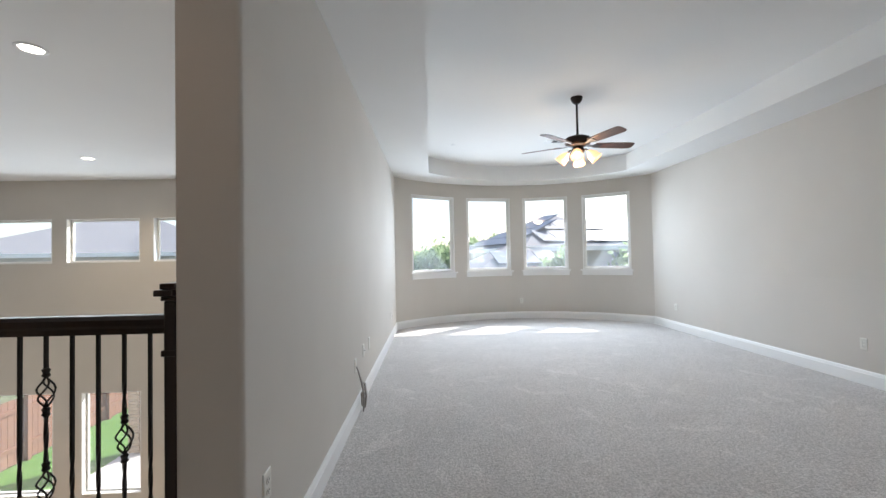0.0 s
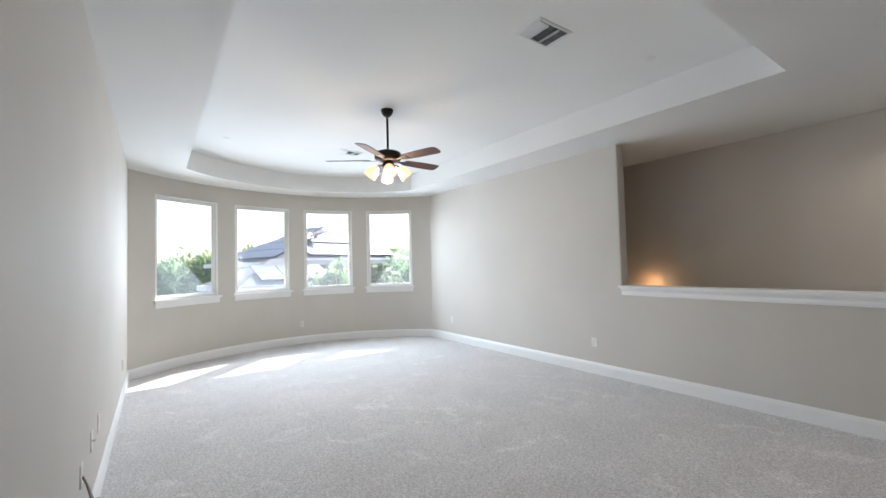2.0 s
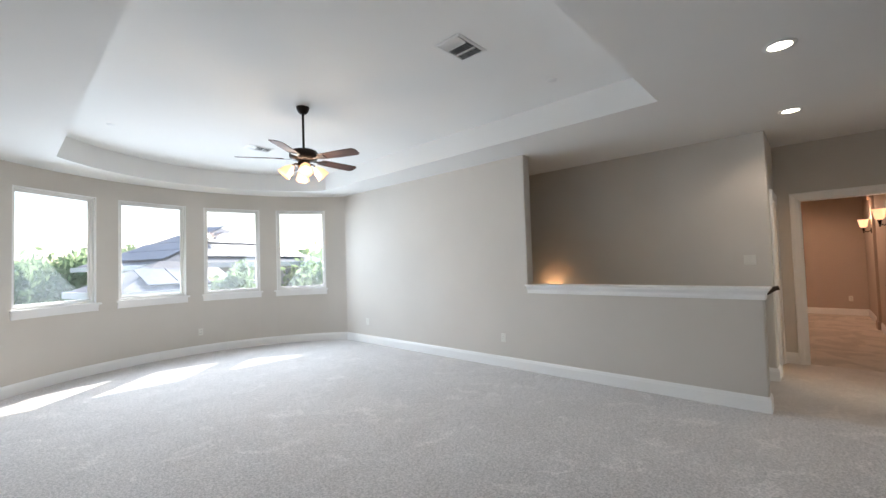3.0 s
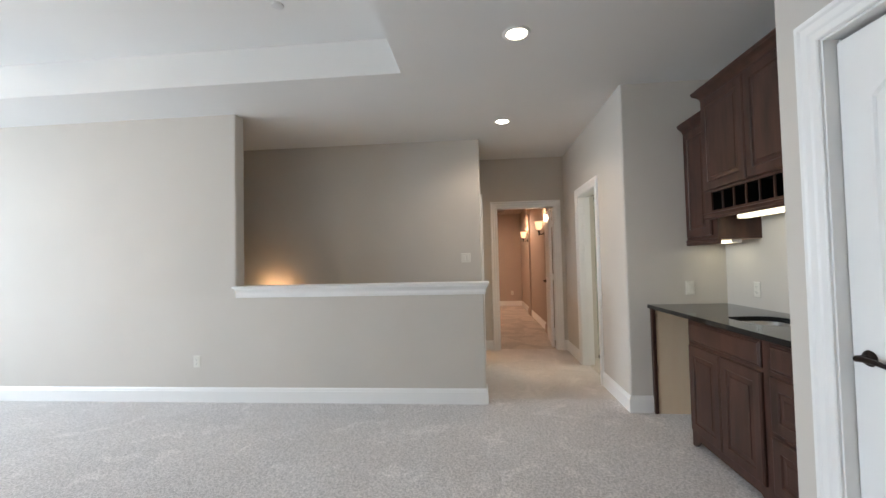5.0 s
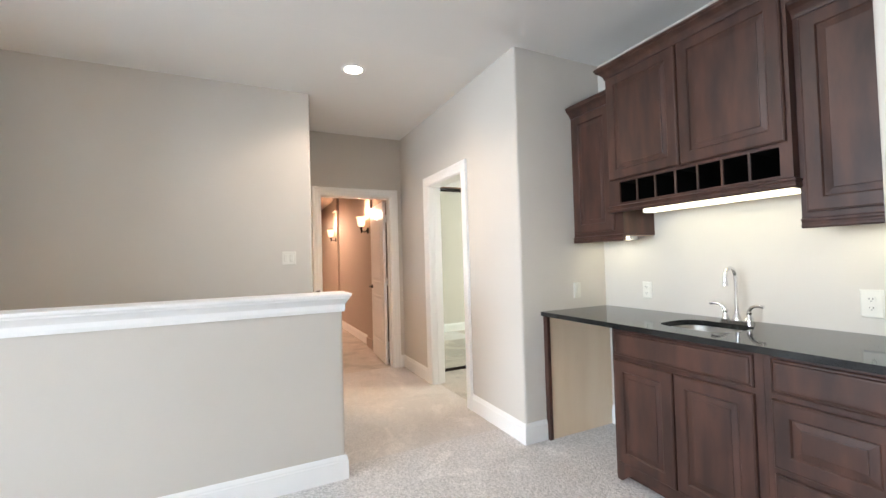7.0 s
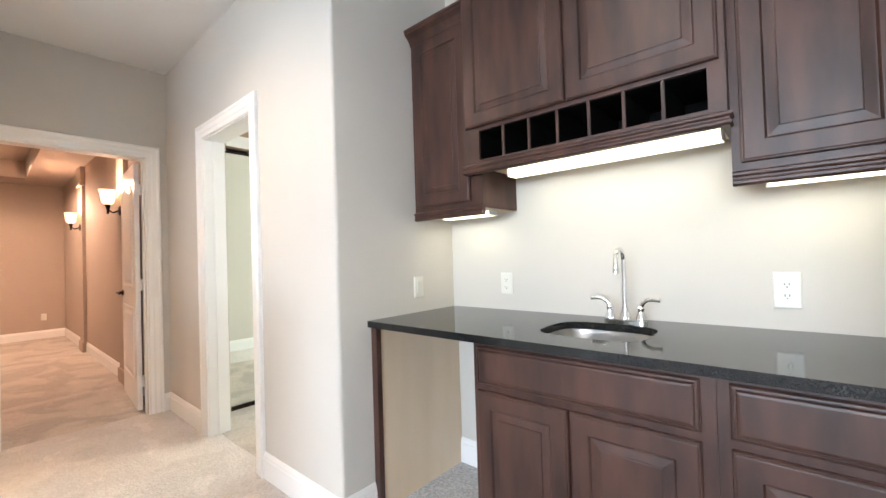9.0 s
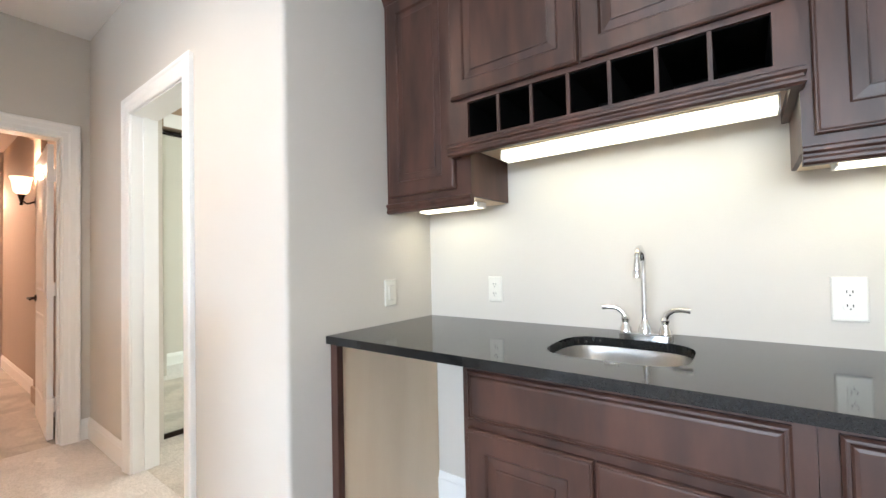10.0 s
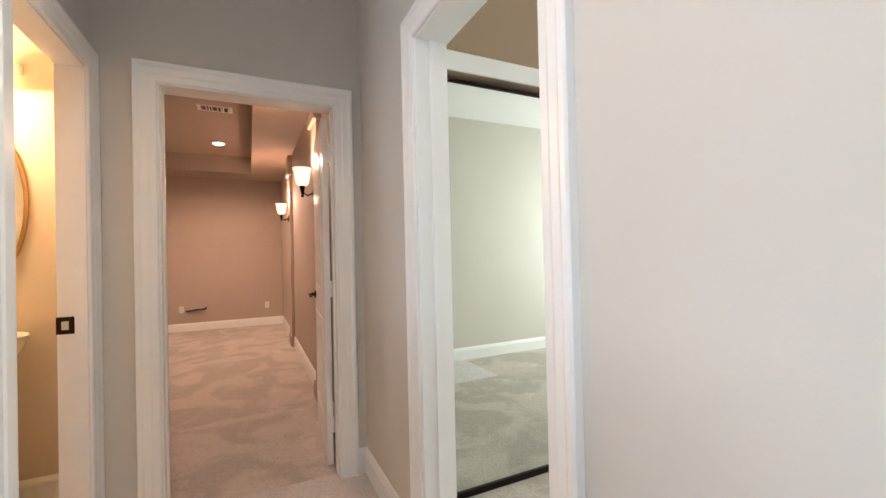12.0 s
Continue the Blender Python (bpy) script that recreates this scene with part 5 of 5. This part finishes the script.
lathe(bm, [(0.13, 0), (0.12, 0.03), (0.085, 0.08), (0.075, 0.35), (0.09, 0.63)], 24, Matrix.Translation((0, -0.2, 0)))
part("pedestal", bm, M_PORCELAIN, ps, "", True)

# ---- bedroom mirrored closet ----
cl = base("mirrored_closet_doors", pose(6.02, 0, 0), "sliding mirrored closet doors in dark tracks", "closet door")
y0, y1 = YS - 0.285, -2.70
part("bottom_track", boxed(-0.04, 0.02, y1, y0, 0.0005, 0.035, bevel=0.003), M_BRONZE, cl, "dark bronze floor track")
part("top_track", boxed(-0.034, 0.02, y1, y0, 2.120, 2.134, bevel=0.003), M_BRONZE, cl, "dark bronze top track")
part("header_trim", boxed(-0.064, -0.0505, y1, y0, 2.172, 2.27, bevel=0.003), M_TRIM, cl)
ym = (y0 + y1) / 2
part("mirror_panel", boxed(-0.030, -0.024, ym - 0.02, y0 + 0.004, 0.036, 2.1195), M_MIRROR, cl)
part("mirror_panel", boxed(-0.008, -0.002, y1 + 0.002, ym + 0.02, 0.036, 2.1195), M_MIRROR, cl)

# ---- outdoors ----
GZ = -3.25
structure("ground", boxed(-1500, 1500, 7.3, 3000, GZ - 0.5, GZ), M_GROUND, "dry grassy ground reaching the horizon")
structure("lawn", boxed(-9.55, -7.3, 7.2, 40, GZ + 0.004, GZ + 0.03), M_GRASS, "bright green mown lawn beside the patio", category="lawn")
structure("pavement_patio", boxed(-7.3, -1.0, 7.2, 16.0, GZ + 0.004, GZ + 0.10), M_CONCRETE, "pale concrete patio slab", category="patio")

fence = base("fence", pose(-9.6, 7.3, GZ), "weathered reddish cedar board fence", "fence")
bm0 = boxed(-0.01, 0.01, -0.068, 0.068, 0.02, 1.5, bevel=0.002, seg=1)
plank = part("plank", bm0, M_FENCE, fence, "", False, pose(0, 0.07, 0))
for k in range(1, 120):
    o = plank.copy()
    scene.collection.objects.link(o)
    o.matrix_basis = pose(0, 0.07 + 0.142 * k, 0.01 * math.sin(k * 1.7))
for z in (0.35, 1.2):
    part("rail", boxed(0.0105, 0.05, 0, 17, z, z + 0.09), M_FENCE, fence)
for k in range(8):
    part("post", boxed(0.0505, 0.14, 0.2 + 2.4 * k, 0.29 + 2.4 * k, 0, 1.55), M_FENCE, fence)

pier = base("brick_pier", pose(-6.95, 10.2, GZ + 0.10), "tan brick patio pier", "pier")
part("core", boxed(-0.24, 0.24, -0.24, 0.24, 0, 3.4), M_MORTAR, pier)
brick_mesh = None
for row in range(44):
    for side in range(4):
        for k in range(2):
            off = -0.125 if k == 0 else 0.125
            m = pose(0, 0, 0, 0, 0, 90 * side) @ pose(off + (0.018 if row % 2 else -0.018), -0.245, 0.04 + 0.076 * row)
            if brick_mesh is None:
                b = part("brick", boxed(-0.11, 0.11, -0.03, 0.02, -0.032, 0.032, bevel=0.004, seg=1), M_BRICK, pier, "", False, m)
                brick_mesh = b
            else:
                b = brick_mesh.copy()
                scene.collection.objects.link(b)
                b.matrix_basis = m


def house(name, x, y, rz, w, d, wall_h, roof_h, label, windows=(), panels=()):
    """Hip roof over rectangular walls; windows on the front (facing -y): (x, z, w, h)."""
    h = base(name, pose(x, y, GZ, 0, 0, rz), label, "house", "neighbouring houses")
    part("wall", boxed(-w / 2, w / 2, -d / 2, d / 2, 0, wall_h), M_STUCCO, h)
    o = 0.5
    bm = bmesh.new()
    rx = max(0.3, (w - d) / 2)
    a = [bm.verts.new(p) for p in ((-w / 2 - o, -d / 2 - o, wall_h), (w / 2 + o, -d / 2 - o, wall_h), (w / 2 + o, d / 2 + o, wall_h), (-w / 2 - o, d / 2 + o, wall_h))]
    r = [bm.verts.new((-rx, 0, wall_h + roof_h)), bm.verts.new((rx, 0, wall_h + roof_h))]
    for f in ((a[0], a[1], r[1], r[0]), (a[2], a[3], r[0], r[1]), (a[1], a[2], r[1]), (a[3], a[0], r[0]), (a[3], a[2], a[1], a[0])):
        bm.faces.new(f)
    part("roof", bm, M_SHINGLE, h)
    bm = bmesh.new()
    sweep(bm, [(-w / 2 - o, -d / 2 - o, wall_h), (w / 2 + o, -d / 2 - o, wall_h), (w / 2 + o, d / 2 + o, wall_h), (-w / 2 - o, d / 2 + o, wall_h)], (0, 0, 1), [(0.0, -0.2), (-0.06, -0.2), (-0.06, 0.03), (0, 0.03)], True)
    part("fascia", bm, M_TRIM, h)
    for wx, wz, ww, wh in windows:
        win = part("window", boxed(wx - ww / 2 - 0.08, wx + ww / 2 + 0.08, -d / 2 - 0.05, -d / 2 - 0.001, wz - 0.08, wz + wh + 0.08, bevel=0.01), M_TRIM, h)
        part("pane", boxed(wx - ww / 2, wx + ww / 2, -d / 2 - 0.06, -d / 2 - 0.051, wz, wz + wh), M_HGLASS, win)
    for turn, px, pu, pw, ph in panels:
        half = (d if turn == 0 else w) / 2 + o
        sl = math.atan2(roof_h, half)
        m = pose(0, 0, 0, 0, 0, turn) @ Matrix.Translation((px, -half, wall_h)) @ Matrix.Rotation(sl, 4, "X") @ Matrix.Translation((0, pu, 0.08))
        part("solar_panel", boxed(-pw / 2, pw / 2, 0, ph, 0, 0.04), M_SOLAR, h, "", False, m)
    return h


PANELS = [(0, -2.6 + 1.02 * k, 0.55, 0.98, 1.5) for k in range(6)] + [(0, -1.5 + 1.02 * k, 2.3, 0.98, 1.5) for k in range(4)]
for row, (first, count) in enumerate(((-2.9, 6), (-1.7, 5), (-0.7, 4), (0.2, 2))):
    PANELS += [(-90, first + 1.02 * k, 0.4 + 1.06 * row, 0.98, 1.0) for k in range(count)]
house("house", 7.75, 26.0, 17, 8.1, 8.1, 5.02, 2.18, "two-storey pale house with grey hip roof and solar panels",
      [(-1.4, 3.6, 0.75, 1.1), (1.8, 3.6, 0.75, 1.1), (-2.2, 1.0, 1.0, 1.3), (2.2, 1.0, 1.0, 1.3)], PANELS)
house("house", 3.9, 19.0, 12, 3.8, 3.2, 4.05, 1.05, "low pale house wing with solar panels on its grey roof",
      [(0.0, 2.6, 0.8, 1.0)], [(0, -1.0 + 1.0 * k, 0.30, 0.96, 1.2) for k in range(3)])
house("house", -21.0, 29.0, 18, 14, 10, 5.2, 2.4, "pale house with a grey hip roof beyond the fence", [(-3, 3.0, 1.2, 1.4), (3, 3.0, 1.2, 1.4)])
house("house", -36, 28.0, 30, 13, 10, 5.0, 2.6, "tan house with a grey hip roof beyond the fence", [(-3, 3.0, 1.2, 1.4), (3, 3.0, 1.2, 1.4)])


def tree(x, y, height, spread, seed, label):
    rnd = random.Random(seed)
    t = base("tree", pose(x, y, GZ), label, "tree", "trees")
    bm = bmesh.new()
    tube(bm, [(0, 0, 0), (0.05, 0.02, height * 0.25), (-0.04, 0.05, height * 0.5), (0.02, 0, height * 0.8)], [0.13 * height / 6, 0.10 * height / 6, 0.06 * height / 6, 0.02], 10)
    limbs = []
    for k in range(9):
        a = k * 2.4 + rnd.random()
        z0 = height * (0.3 + 0.05 * k)
        l = spread * (0.7 + 0.4 * rnd.random()) * (1 - 0.05 * k)
        e = Vector((math.cos(a) * l, math.sin(a) * l, z0 + height * 0.2))
        tube(bm, [(0, 0, z0), e * 0.5 + Vector((0, 0, z0 * 0.5 + 0.05)), e], [0.04, 0.03, 0.012], 6)
        limbs.append(e)
    part("trunk", bm, M_BARK, t, "", True)
    verts, faces = [], []
    for k in range(2600):
        e = rnd.choice(limbs)
        u = rnd.random() ** 0.5
        p = Vector((e.x * u, e.y * u, e.z * u + (1 - u) * height * 0.75)) + Vector((rnd.gauss(0, 1), rnd.gauss(0, 1), rnd.gauss(0, 1))) * spread * 0.2
        q = Euler((rnd.random() * 6, rnd.random() * 6, rnd.random() * 6)).to_matrix()
        s = (0.09 + 0.08 * rnd.random()) * max(1.0, spread / 1.3)
        i = len(verts)
        for c in ((-1, 0, 0), (0, -0.45, 0.1), (1, 0, 0), (0, 0.45, 0.1)):
            verts.append(p + q @ (Vector(c) * s))
        faces.append((i, i + 1, i + 2, i + 3))
    me = bpy.data.meshes.new("crown")
    me.from_pydata([tuple(v) for v in verts], [], faces)
    me.materials.append(M_LEAF)
    o = new("crown", me)
    o.parent = t


tree(4.65, 14.6, 5.2, 0.8, 1, "small leafy green tree in the yard")
tree(11.2, 21.0, 5.0, 1.9, 2, "leafy green tree behind the yard")
tree(14.2, 24.0, 5.2, 2.4, 3, "leafy green tree behind the yard")
tree(16.5, 31.0, 5.6, 3.0, 4, "leafy green tree behind the yard")
tree(20.0, 33.0, 6.0, 3.2, 6, "leafy green tree behind the yard")
tree(1.9, 15.2, 3.6, 0.7, 5, "low leafy young tree near the house")
for k, (x, y, h) in enumerate(((-7.5, 44, 4.9), (-3.5, 42, 5.1), (0.2, 40, 5.6), (3.4, 41, 6.4), (6.8, 43, 6.6))):
    tree(x, y, h, 2.6, 11 + k, "distant leafy tree behind the neighbouring houses")
